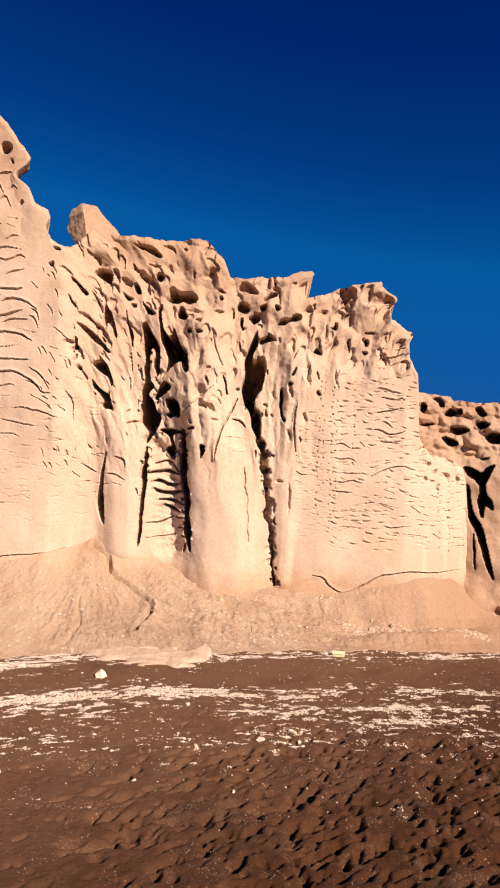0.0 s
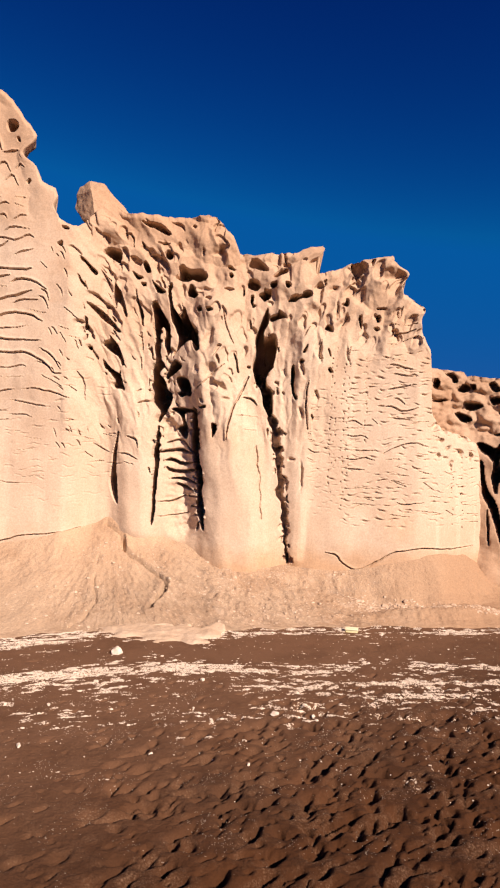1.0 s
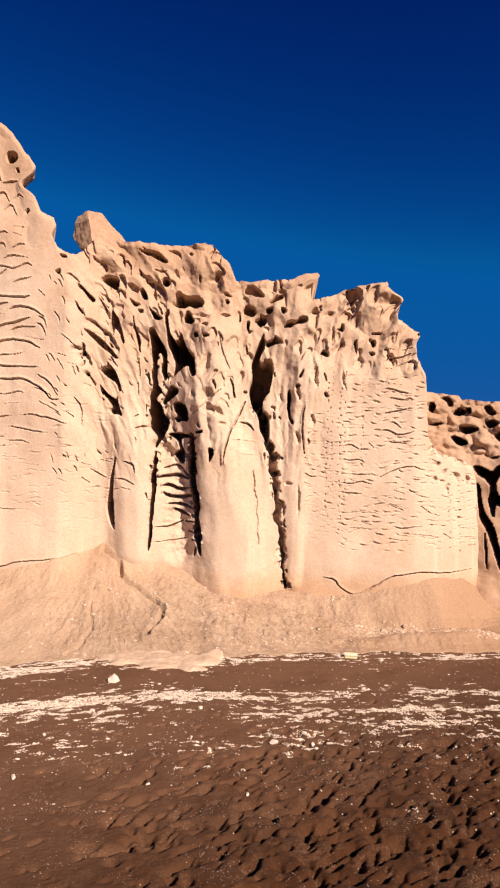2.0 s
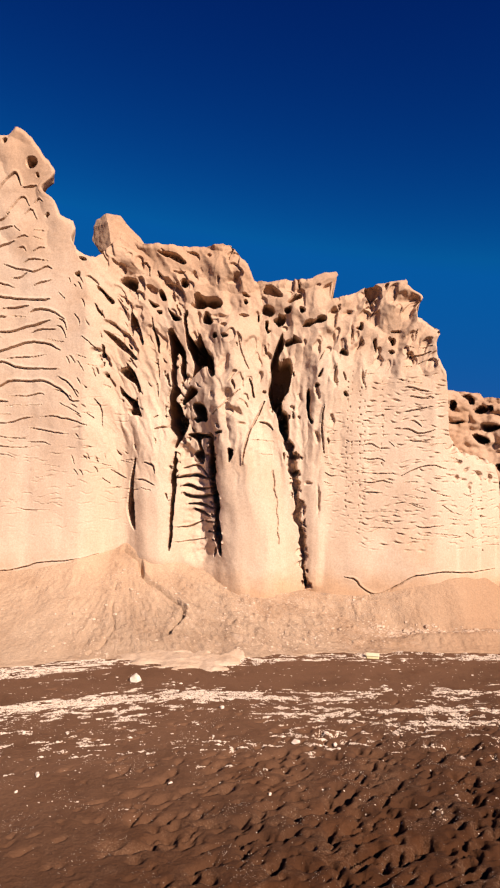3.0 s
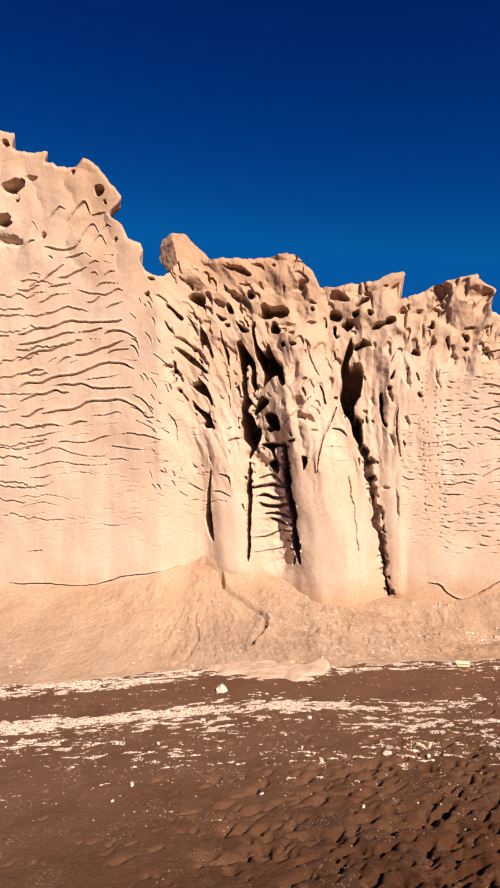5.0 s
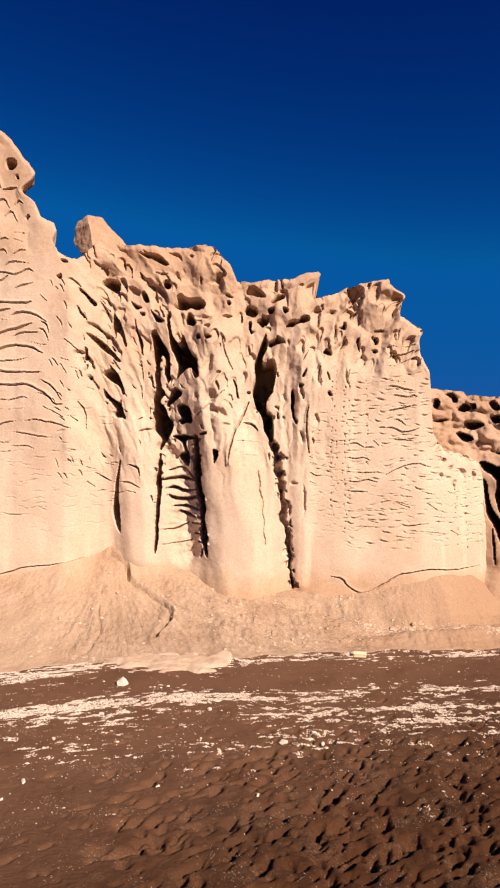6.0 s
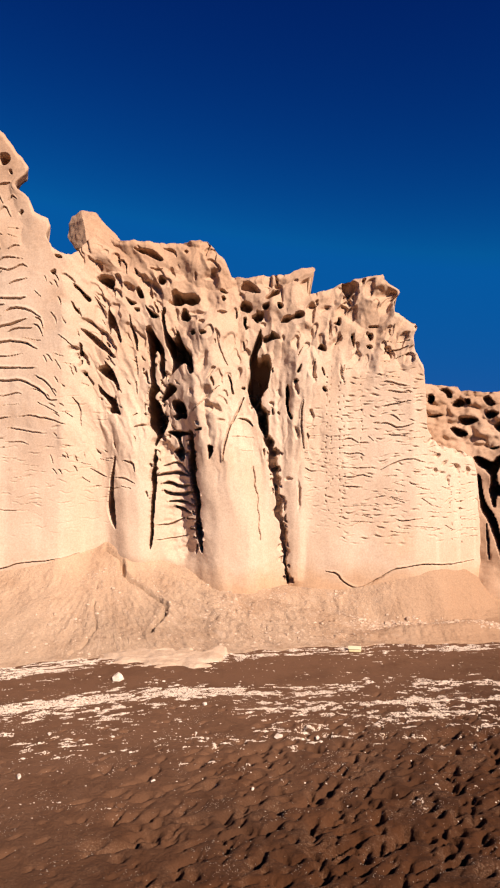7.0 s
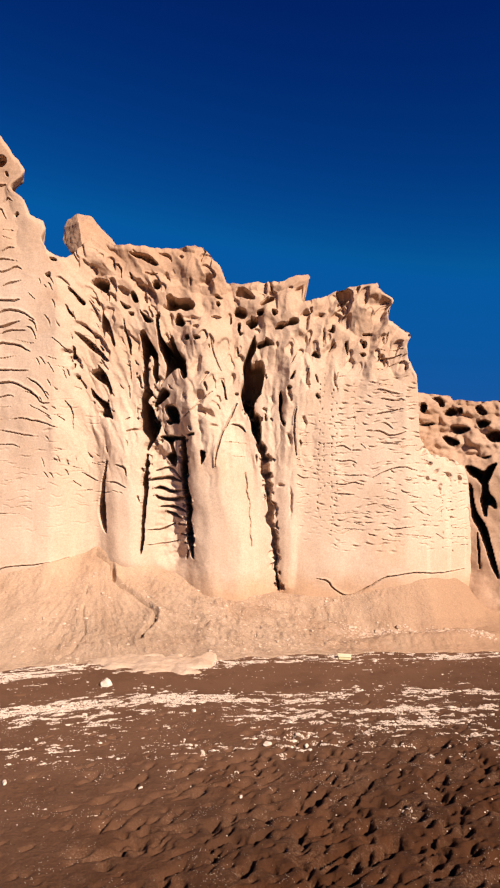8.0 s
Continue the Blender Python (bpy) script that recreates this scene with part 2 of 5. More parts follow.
class Relief:
    """A rock face over x and z, carved in depth: D is how far the rock lies behind the plain face y = face(x, z)."""

    def __init__(self, x0, x1, z0, z1, step, face, top, slant=0.0):
        self.x, self.z, self.step, self.face = np.arange(x0, x1, step), np.arange(z0, z1, step), step, face
        self.X, self.Z = np.meshgrid(self.x, self.z)
        # worn, wavering edges: every carving is drawn on slightly bent coordinates
        self.U = self.X + 0.11 * layered(self.X * 1.9, self.Z * 1.9, 3) + 0.018 * perlin(self.X * 7, self.Z * 7)
        self.V = self.Z + 0.11 * layered(self.X * 1.9 + 40, self.Z * 1.9, 3) + 0.018 * perlin(self.X * 7 + 30, self.Z * 7)
        # for shapes drawn by their outline: frayed only
        self.P = self.X + 0.014 * layered(self.X * 6, self.Z * 6, 3) + 0.03 * perlin(self.X * 2.3 + 11, self.Z * 2.3)
        self.Q = self.Z + 0.014 * layered(self.X * 6 + 40, self.Z * 6, 3) + 0.03 * perlin(self.X * 2.3, self.Z * 2.3 + 23)
        self.rough = 1 + 0.45 * layered(self.X * 1.8 + 7, self.Z * 2.6 + 70, 3)
        self.holes, self.base, self.grooves = (np.zeros_like(self.X) for _ in range(3))
        self.pushes, self.slant = [], slant
        top = np.array(top)
        self.top = np.interp(self.x, top[:, 0], top[:, 1]) + 0.06 * layered(self.x * 3, self.x * 0 + 3, 4)

    def window(self, xs, zs, reach):
        a, b = np.searchsorted(self.x, (min(xs) - reach, max(xs) + reach))
        c, d = np.searchsorted(self.z, (min(zs) - reach, max(zs) + reach))
        return slice(c, d), slice(a, b)

    def pit(self, x, z, w, h, depth, tilt=0):
        """A hollow: an ellipse of half sizes w and h whose top leans to the left by tilt degrees."""
        at = self.window([x], [z], 1.4 * max(w, h) + 0.2)
        c, s = math.cos(radians(tilt)), math.sin(radians(tilt))
        u, v = self.U[at] - x, self.V[at] - z
        size = 0.5 * (w + h)
        bend = 0.30 * layered(self.X[at] / size * 0.8 + 5 * x, self.Z[at] / size * 0.8, 3)
        p, q = (c * u + s * v) / w + bend, (c * v - s * u) / h - bend
        if w > h:
            p, q = q, p
        # a leaf with two drawn-out ends
        r = np.where(np.abs(q) < 1, np.abs(p) / np.maximum(1 - q * q, 0.02) ** 0.75, 9.0)
        r = np.maximum(0.75 * r + 0.25 * np.hypot(p, q), np.abs(q))
        # broken edges: five flat sides, turned by chance
        chance = random.Random(round(1000 * x) + round(1000 * z))
        sides = [(chance.uniform(0, 1.2) + 1.257 * k, chance.uniform(0.62, 0.95)) for k in range(5)]
        flat = np.max([(p * math.cos(a) + q * math.sin(a)) / d for a, d in sides], 0)
        r = 0.45 * r + 0.55 * flat
        # scooped: deepest under the upper rim towards the wind, running out below
        scoop = 0.12 + 0.88 * smooth(-0.9, 0.45, (0.6 * u / w + 0.7 * v / h))
        self.holes[at] = np.maximum(self.holes[at], depth * scoop * smooth(1.08, 0.78, r))

    def scoop(self, x, z, w, h, depth, tilt=0):
        """A shallow bowl with soft sides, laid like a hollow."""
        at = self.window([x], [z], 1.3 * max(w, h) + 0.1)
        c, s = math.cos(radians(tilt)), math.sin(radians(tilt))
        u, v = self.U[at] - x, self.V[at] - z
        r = np.hypot((c * u + s * v) / w, (c * v - s * u) / h)
        self.base[at] += depth * smooth(1.0, 0.1, r + 0.25 * u / w)

    def shell(self, x, z, w, h, depth, tilt=0):
        """A shell-shaped scoop: a sharp lip on the sides towards the sun, running out on the other ones."""
        at = self.window([x], [z], 1.3 * max(w, h) + 0.1)
        c, s = math.cos(radians(tilt)), math.sin(radians(tilt))
        u, v = self.U[at] - x, self.V[at] - z
        r = np.hypot((c * u + s * v) / w, (c * v - s * u) / h)
        sunward = (0.69 * u + 0.72 * v) / (0.5 * (w + h))
        self.base[at] += depth * smooth(1.0, 0.72, r) * smooth(-1.2, 0.55, sunward)

    def along(self, line, at, fine=False):
        """How near each place is to a line of (x, z, half width), in half widths."""
        best = np.full(self.U[at].shape, 9.0)
        u, v = (self.P[at], self.Q[at]) if fine else (self.U[at], self.V[at])
        for (ax, az, aw), (bx, bz, bw) in zip(line, line[1:]):
            lx, lz = bx - ax, bz - az
            f = np.clip(((u - ax) * lx + (v - az) * lz) / (lx * lx + lz * lz), 0, 1)
            best = np.minimum(best, np.hypot(u - ax - f * lx, v - az - f * lz) / (aw + f * (bw - aw)))
        return best

    def cut(self, line, depth, soft):
        """A cleft along a line of (x, z, half width); soft: how much of the half width slopes."""
        at = self.window([p[0] for p in line], [p[1] for p in line], 0.3 + max(p[2] for p in line))
        self.holes[at] = np.maximum(self.holes[at], depth * self.rough[at] * smooth(1.1, 1.1 - soft, self.along(line, at)))

    def hollow(self, outline, depth, soft=0.045):
        """A hollow by its outline of (x, z): sheer on the sides towards the sun, its floor rising on the other ones."""
        outline = rounded(outline, True)
        xs, zs = [p[0] for p in outline], [p[1] for p in outline]
        at = self.window(xs, zs, 0.1)
        u, v = self.P[at], self.Q[at]
        inside, near = np.zeros(u.shape, bool), np.full(u.shape, 9.0)
        for (ax, az), (bx, bz) in zip(outline, outline[1:] + outline[:1]):
            lx, lz = bx - ax, bz - az
            f = np.clip(((u - ax) * lx + (v - az) * lz) / (lx * lx + lz * lz + 1e-9), 0, 1)
            near = np.minimum(near, np.hypot(u - ax - f * lx, v - az - f * lz))
            if lz:
                inside ^= ((az > v) != (bz > v)) & (u < ax + lx * (v - az) / lz)
        sunward = (0.69 * (u - np.mean(xs)) + 0.72 * (v - np.mean(zs))) / (0.5 * (0.69 * np.ptp(xs) + 0.72 * np.ptp(zs)))
        width = near.max(where=inside, initial=0.01)
        floor = (0.65 + 0.35 * smooth(-0.9, 0.4, sunward)) * (0.85 + 0.15 * smooth(0, width, near)) * (1 + 0.4 * layered(u * 2.6 + 3, v * 2.0, 3) + 0.35 * layered(u * 7, v * 4.5 + 9, 2))
        self.holes[at] = np.maximum(self.holes[at], np.where(inside, depth * floor * smooth(0, soft, near + 0.012), 0))

    def mark(self, line, wide, depth):
        """A fine shelf line or crack through (x, z), running out at its ends."""
        line = rounded(line, False)
        shape = [(x, z, wide * (0.45 if k in (0, len(line) - 1) else 1)) for k, (x, z) in enumerate(line)]
        at = self.window([p[0] for p in line], [p[1] for p in line], 0.15 + 2 * wide)
        r = self.along(shape, at, fine=True)
        fray = 1 + 0.5 * layered(self.X[at] * 3.1 + 5, self.Z[at] * 3.1, 2)
        self.grooves[at] = np.maximum(self.grooves[at], depth * fray * smooth(1.25, 0.45, r))
        # the lip above stands a little proud
        above = np.interp(self.P[at], *np.array(sorted(line)).T) - self.Q[at]
        self.base[at] -= 0.22 * depth * smooth(4.5, 1.0, r) * (above < 0)

    def rib(self, line, height):
        """A rounded buttress along a line of (x, z, half width)."""
        at = self.window([p[0] for p in line], [p[1] for p in line], 0.3 + 1.6 * max(p[2] for p in line))
        self.base[at] -= height * smooth(1.5, 0.2, self.along(line, at, fine=True) + 0.12 * layered(self.X[at] * 1.4, self.Z[at] * 0.6, 2))

    def push(self, x, z, dx, rx, rz):
        """Draws the rock sideways round a place, so that it overhangs."""
        self.pushes.append((x, z, dx, rx, rz))

    def ledge(self, line, depth, thick):
        """A wind-cut shelf along a line of (x, z): sharp lip above, fading out below."""
        xs, zs = [p[0] for p in line], [p[1] for p in line]
        at = self.window(xs, zs, 0.1 + thick * 2)
        u, v = self.U[at], self.V[at]
        long_way = max(xs) - min(xs) > 0.5 * (max(zs) - min(zs))
        if not long_way:
            self.cut([(x, z, thick * 0.35) for x, z in line], depth, 0.6)
            return
        order = np.argsort(xs)
        under = np.interp(u, np.array(xs)[order], np.array(zs)[order]) - v
        ends = smooth(min(xs) - 0.04, min(xs) + 0.15, u) * smooth(max(xs) + 0.04, max(xs) - 0.15, u)
        lip = smooth(-0.03, 0.035, under) * smooth(thick, thick * 0.25, under)
        self.grooves[at] = np.maximum(self.grooves[at], depth * ends * lip)
        self.base[at] -= 0.25 * depth * ends * smooth(-1.6 * thick, 0, under) * (under < 0)

    def built(self, x0=-99, x1=99):
        """Vertices from x0 to x1: the face up to the skyline, then the crest and the ground behind it."""
        a, b = np.searchsorted(self.x, (x0, x1))
        a, b = max(0, a - 1), min(len(self.x), b)
        rows = min(len(self.z), np.searchsorted(self.z, self.top[a:b].max() + 0.6))
        x, z, top = self.x[a:b], self.z[:rows], self.top[a:b]
        tail = np.array([0.3, 0.8, 1.5, 2.5, 4.0, 6.0, 10.0, 22.0])
        X = np.repeat(x[None], rows + len(tail), 0)
        nominal = np.concatenate([z, z[-1] + tail])[:, None]
        over = np.maximum(nominal - top, 0)
        Z = np.minimum(nominal, top)
        D = (self.base + self.holes + self.grooves)[:rows, a:b]
        D = np.concatenate([D, np.repeat(D[-1:], len(tail), 0)])
        rim = smooth(0.0, 0.25, top - Z)
        D = D + 0.10 * (1 - rim) ** 2
        X = X + self.slant * D
        Y = self.face(X, Z) + D + over * 1.1
        # behind its rim the rock falls away as a narrow crest does
        fall = np.minimum(1.7 * np.maximum(over - 0.35, 0), np.maximum(top - 7.0, 0))
        Z = Z + np.where(over > 0, 0.05 * layered(X * 2.2, Y * 2.2, 3) * smooth(0, 0.5, over) - fall, 0)
        drawn = [sum((dx * np.exp(-((X - px) / rx) ** 2 - ((h - pz) / rz) ** 2) for px, pz, dx, rx, rz in self.pushes), 0 * X) for h in (Z, np.minimum(nominal, top))]
        X = X + np.where(np.abs(drawn[0]) > np.abs(drawn[1]), *drawn) + 1.15 * np.minimum(X, 0) / 20.6 * over
        return np.stack([X, Y, Z], -1)


def wall_face(x, z):
    """The plain front of the cliff: it leans back a little, the tower stands forward, the far end turns away."""
    return 20.6 + 0.05 * (z - 1.5) - 0.7 * (1 - smooth(-6.3, -5.2, x)) + 0.35 * np.maximum(x - 5.0, 0) ** 1.5


def far_face(x, z):
    return 21.9 + 0.03 * z + 0.3 * np.maximum(z - 5, 0) + 0 * x


# ---- the cliff
TOWER_TOP = [(-18.02, 20.20), (-14.22, 18.59), (-13.08, 17.84), (-12.63, 17.83), (-11.70, 17.56), (-11.63, 16.94), (-10.86, 16.72), (-10.48, 16.80), (-10.43, 16.36), (-10.11, 16.30), (-9.92, 16.11), (-9.24, 16.04), (-8.99, 16.30), (-8.79, 16.27), (-8.41, 15.94), (-8.04, 15.39), (-7.79, 15.12), (-7.63, 14.76), (-7.47, 13.65), (-7.33, 13.28), (-6.87, 13.04), (-6.75, 12.79), (-6.68, 12.08), (-6.62, 12.01)]
PLATEAU_TOP = [(-6.58, 11.99), (-6.48, 11.90), (-6.14, 11.85), (-5.78, 12.30), (-5.40, 12.78), (-5.08, 12.81), (-4.68, 12.52), (-4.13, 12.51), (-1.71, 12.53), (-1.34, 12.07), (-1.13, 11.86), (-0.90, 11.36)]
BUTTRESS_TOP = [(-0.36, 11.29), (0.48, 11.42), (1.04, 11.42), (1.31, 11.63), (1.61, 11.67), (1.65, 10.75), (2.24, 10.84), (2.76, 11.12), (3.35, 11.20), (3.95, 11.31), (4.00, 11.14), (4.46, 10.91), (4.49, 10.12), (4.89, 9.95), (5.11, 9.67), (5.14, 9.11), (5.23, 8.69), (5.48, 8.29), (5.50, 7.70), (5.57, 6.35), (5.66, 6.11), (5.97, 5.71), (6.54, 5.59), (6.91, 5.53), (7.38, 5.30), (7.53, 4.91), (7.72, 2.66), (7.94, 0.70), (10.24, -0.26)]
wall = Relief(-13.4, 8.2, 0.9, 18.3, 0.019, wall_face, TOWER_TOP + PLATEAU_TOP + BUTTRESS_TOP)


# beaks of the skyline that overhang
wall.push(-7.55, 14.18, -0.44, 0.40, 0.29)
wall.push(-7.63, 14.82, 0.07, 0.26, 0.18)
wall.push(-6.71, 12.43, -0.16, 0.27, 0.24)
wall.push(1.54, 11.55, 0.31, 0.26, 0.24)
wall.push(4.39, 10.78, 0.26, 0.33, 0.24)
wall.push(5.07, 9.61, 0.15, 0.26, 0.22)
wall.push(3.97, 11.23, 0.18, 0.26, 0.18)
wall.push(-11.74, 17.42, 0.15, 0.26, 0.26)
wall.push(-10.56, 16.69, 0.15, 0.22, 0.22)

# buttresses
wall.rib([(-5.73, 6.13, 0.47), (-5.60, 3.92, 0.47), (-5.47, 2.09, 0.55)], 0.12)
wall.rib([(-4.21, 6.16, 0.69), (-4.07, 4.30, 0.66), (-3.92, 2.29, 0.66)], 0.30)
wall.rib([(-1.65, 9.20, 0.73), (-1.80, 7.50, 0.91), (-1.39, 5.45, 0.88), (-1.00, 3.62, 1.02), (-0.69, 1.29, 1.17)], 0.68)
wall.rib([(1.23, 9.95, 1.09), (1.52, 7.70, 0.66)], 0.14)
wall.rib([(1.40, 9.20, 0.60), (1.52, 7.70, 0.55), (1.36, 5.49, 0.45), (1.25, 3.40, 0.32), (1.18, 1.40, 0.22)], 0.11)
wall.rib([(-5.28, 9.96, 1.09), (-5.00, 7.29, 0.91)], 0.20)

# the floor of the recess and the long zigzag crevice
wall.cut([(-3.07, 5.62, 0.26), (-2.64, 4.70, 0.62), (-2.56, 3.60, 0.66), (-2.48, 2.41, 0.58)], 0.24, 0.80)
wall.cut([(0.31, 5.88, 0.16), (0.46, 5.47, 0.07), (0.45, 5.20, 0.16), (0.54, 4.78, 0.07), (0.56, 4.47, 0.15), (0.66, 4.02, 0.07), (0.64, 3.56, 0.13), (0.76, 3.12, 0.05), (0.80, 2.67, 0.11), (0.88, 2.04, 0.05), (0.94, 1.24, 0.05)], 0.52, 0.48)
wall.cut([(-0.17, 4.92, 0.05), (-0.11, 4.55, 0.03), (-0.05, 4.01, 0.05), (0.01, 3.55, 0.02), (0.04, 2.65, 0.04)], 0.09, 0.72)
CREVICES = [([(0.31, 5.88), (0.46, 5.47), (0.56, 4.47), (0.66, 4.02), (0.76, 3.12), (0.88, 2.04), (0.94, 1.24)], 90, 0.09),
            ([(0.01, 8.16), (0.21, 6.58)], 26, 0.26),
            ([(-2.15, 6.00), (-2.08, 4.52), (-1.98, 3.24), (-1.87, 2.25)], 40, 0.11),
            ([(-3.44, 9.19), (-3.39, 7.30), (-3.17, 5.89)], 36, 0.29),
            ([(-3.38, 5.15), (-3.40, 3.58)], 10, 0.09)]

# shallow bowls
wall.scoop(-5.63, 7.95, 0.09, 0.11, 0.14, 0)
wall.scoop(-1.50, 11.40, 0.30, 0.21, 0.25, 30)
wall.scoop(-1.94, 10.05, 0.32, 0.11, 0.17, 0)
wall.scoop(1.64, 9.39, 0.32, 0.41, 0.25, -25)
wall.scoop(1.80, 8.08, 0.14, 0.50, 0.19, 10)
wall.scoop(2.34, 9.48, 0.09, 0.50, 0.14, 0)
wall.scoop(4.08, 10.70, 0.50, 0.27, 0.30, 15)
wall.scoop(1.84, 10.29, 0.14, 0.09, 0.14, 0)
wall.scoop(2.25, 10.24, 0.23, 0.09, 0.14, 10)
wall.scoop(2.76, 7.99, 0.07, 0.41, 0.12, 5)
wall.scoop(2.62, 9.20, 0.14, 0.32, 0.19, -20)
wall.scoop(1.36, 4.03, 0.07, 0.55, 0.12, 0)
wall.scoop(1.05, 4.57, 0.16, 0.07, 0.12, 0)
wall.scoop(-1.73, 8.44, 0.18, 0.50, 0.20, -15)
wall.scoop(-1.61, 7.31, 0.32, 0.32, 0.25, -40)
wall.scoop(-1.32, 6.75, 0.41, 0.18, 0.20, -30)
wall.scoop(-1.13, 6.42, 0.18, 0.09, 0.14, 0)
wall.scoop(1.26, 6.04, 0.11, 0.27, 0.17, 20)
wall.scoop(5.91, 5.38, 0.18, 0.09, 0.14, 20)
wall.scoop(6.21, 5.12, 0.16, 0.09, 0.14, 20)
wall.scoop(5.82, 4.87, 0.14, 0.09, 0.14, 10)
wall.scoop(6.10, 4.78, 0.14, 0.07, 0.12, 15)
wall.scoop(6.68, 4.89, 0.18, 0.18, 0.20, 0)
wall.scoop(6.33, 4.56, 0.09, 0.18, 0.14, 0)
wall.scoop(6.79, 5.47, 0.32, 0.23, 0.25, 0)
wall.scoop(7.13, 4.81, 0.11, 0.23, 0.17, 0)
wall.scoop(5.75, 5.85, 0.18, 0.14, 0.19, 30)
wall.scoop(6.15, 5.72, 0.23, 0.14, 0.19, 20)

# hollows at the tower's far side
wall.pit(-11.60, 15.50, 0.51, 0.33, 0.95, -10)
wall.pit(-11.85, 17.11, 0.16, 0.16, 0.95, 0)
wall.scoop(-10.85, 15.80, 0.32, 0.14, 0.19, 0)
wall.pit(-11.38, 15.06, 0.11, 0.18, 0.95, 40)
wall.pit(-11.91, 14.28, 0.36, 0.33, 1.14, 30)
wall.scoop(-11.57, 13.53, 0.68, 0.23, 0.29, -10)
wall.scoop(-10.40, 13.63, 0.11, 0.16, 0.17, -20)
wall.pit(-12.81, 15.63, 0.55, 0.36, 1.14, 0)
wall.pit(-13.43, 13.80, 0.40, 0.55, 1.14, 10)



# hollows, by their outlines
wall.hollow([(-5.46, 11.24), (-5.24, 11.44), (-5.00, 11.37), (-4.81, 11.29), (-4.81, 10.88), (-5.03, 10.95), (-5.31, 11.12)], 1.05)
wall.hollow([(-4.54, 11.13), (-4.34, 11.13), (-4.10, 10.93), (-4.14, 10.76), (-4.34, 10.83), (-4.48, 10.95)], 0.22)
wall.hollow([(-4.10, 10.90), (-3.97, 10.96), (-3.85, 10.75), (-3.79, 10.55), (-3.94, 10.56), (-4.07, 10.72)], 1.05)
wall.hollow([(-3.90, 11.22), (-3.59, 11.21), (-3.25, 10.95), (-3.17, 10.74), (-3.36, 10.73), (-3.59, 10.94), (-3.83, 11.09)], 0.22)
wall.hollow([(-3.42, 11.20), (-3.24, 11.41), (-3.10, 11.22), (-3.10, 11.06), (-3.25, 11.02)], 1.05)
wall.hollow([(-4.47, 10.63), (-4.31, 10.51), (-4.03, 10.41), (-4.21, 10.30), (-4.35, 10.43)], 0.84)
wall.hollow([(-4.16, 10.25), (-3.97, 10.24), (-3.94, 10.10), (-4.08, 10.09)], 0.84)
wall.hollow([(-3.80, 10.36), (-3.63, 10.18), (-3.33, 10.00), (-3.25, 9.89), (-3.54, 9.85), (-3.67, 10.05)], 1.05)
wall.hollow([(-6.03, 10.93), (-5.88, 10.84), (-5.69, 10.64), (-5.50, 10.46), (-5.54, 10.33), (-5.69, 10.43), (-5.85, 10.68), (-5.98, 10.75)], 0.63)
wall.hollow([(-5.49, 10.64), (-5.31, 10.48), (-5.09, 10.16), (-5.14, 10.11), (-5.34, 10.34)], 0.20)
wall.hollow([(-4.97, 10.33), (-4.91, 10.12), (-4.73, 9.83), (-4.56, 9.28), (-4.50, 9.05), (-4.60, 9.04), (-4.73, 9.42), (-4.87, 9.56), (-4.85, 9.29), (-4.97, 9.40), (-5.08, 9.64), (-5.01, 9.95)], 0.73)
wall.hollow([(-4.30, 10.05), (-4.18, 9.73), (-4.15, 9.53), (-4.03, 9.25), (-3.95, 8.74), (-4.05, 8.84), (-4.14, 9.12), (-4.19, 9.46)], 0.73)
wall.hollow([(-6.28, 9.81), (-6.21, 9.66), (-6.11, 9.51), (-6.19, 9.52)], 0.17)
wall.hollow([(-5.82, 9.44), (-5.55, 9.39), (-5.25, 9.17), (-5.01, 8.92), (-4.67, 8.55), (-4.77, 8.52), (-5.08, 8.75), (-5.38, 8.96), (-5.61, 9.22)], 0.59)
wall.hollow([(-5.06, 9.11), (-4.94, 9.02), (-4.87, 8.88), (-4.98, 8.90)], 0.28)
wall.hollow([(-5.80, 8.99), (-5.70, 8.93), (-5.69, 8.60), (-5.76, 8.56), (-5.83, 8.55), (-5.81, 8.79)], 0.84)
wall.hollow([(-5.78, 8.42), (-5.71, 8.39), (-5.73, 8.19), (-5.81, 8.13)], 0.84)
wall.hollow([(-5.71, 8.02), (-5.58, 8.03), (-5.56, 7.88), (-5.66, 7.89)], 0.63)
wall.hollow([(-5.29, 8.15), (-5.15, 8.25), (-5.01, 8.28), (-5.05, 8.45), (-4.81, 8.20), (-4.64, 7.85), (-4.51, 7.48), (-4.63, 7.42), (-4.71, 7.72), (-4.98, 7.87), (-5.15, 7.98)], 1.26)
wall.hollow([(-5.26, 7.67), (-5.09, 7.50), (-4.88, 7.29), (-4.71, 7.18), (-4.68, 7.32), (-4.61, 6.98), (-4.45, 6.57), (-4.65, 6.71), (-4.78, 6.65), (-4.97, 6.82), (-4.84, 6.95), (-5.05, 7.30), (-5.19, 7.34)], 1.47)
wall.hollow([(-6.63, 11.81), (-6.42, 11.83), (-6.30, 11.67), (-6.49, 11.67)], 0.84)
wall.hollow([(-6.73, 11.24), (-6.52, 11.33), (-6.52, 11.12), (-6.66, 11.16)], 0.84)
wall.hollow([(-4.20, 12.26), (-3.78, 12.26), (-3.44, 12.17), (-3.16, 11.91), (-3.31, 11.83), (-3.65, 11.98), (-4.06, 12.14)], 0.63)
wall.hollow([(-3.69, 11.60), (-3.45, 11.60), (-3.17, 11.60), (-3.31, 11.52), (-3.58, 11.54)], 0.28)
wall.hollow([(-6.04, 10.31), (-5.96, 10.25), (-5.90, 10.09), (-5.76, 9.94), (-5.85, 9.89), (-5.99, 10.08)], 0.53)
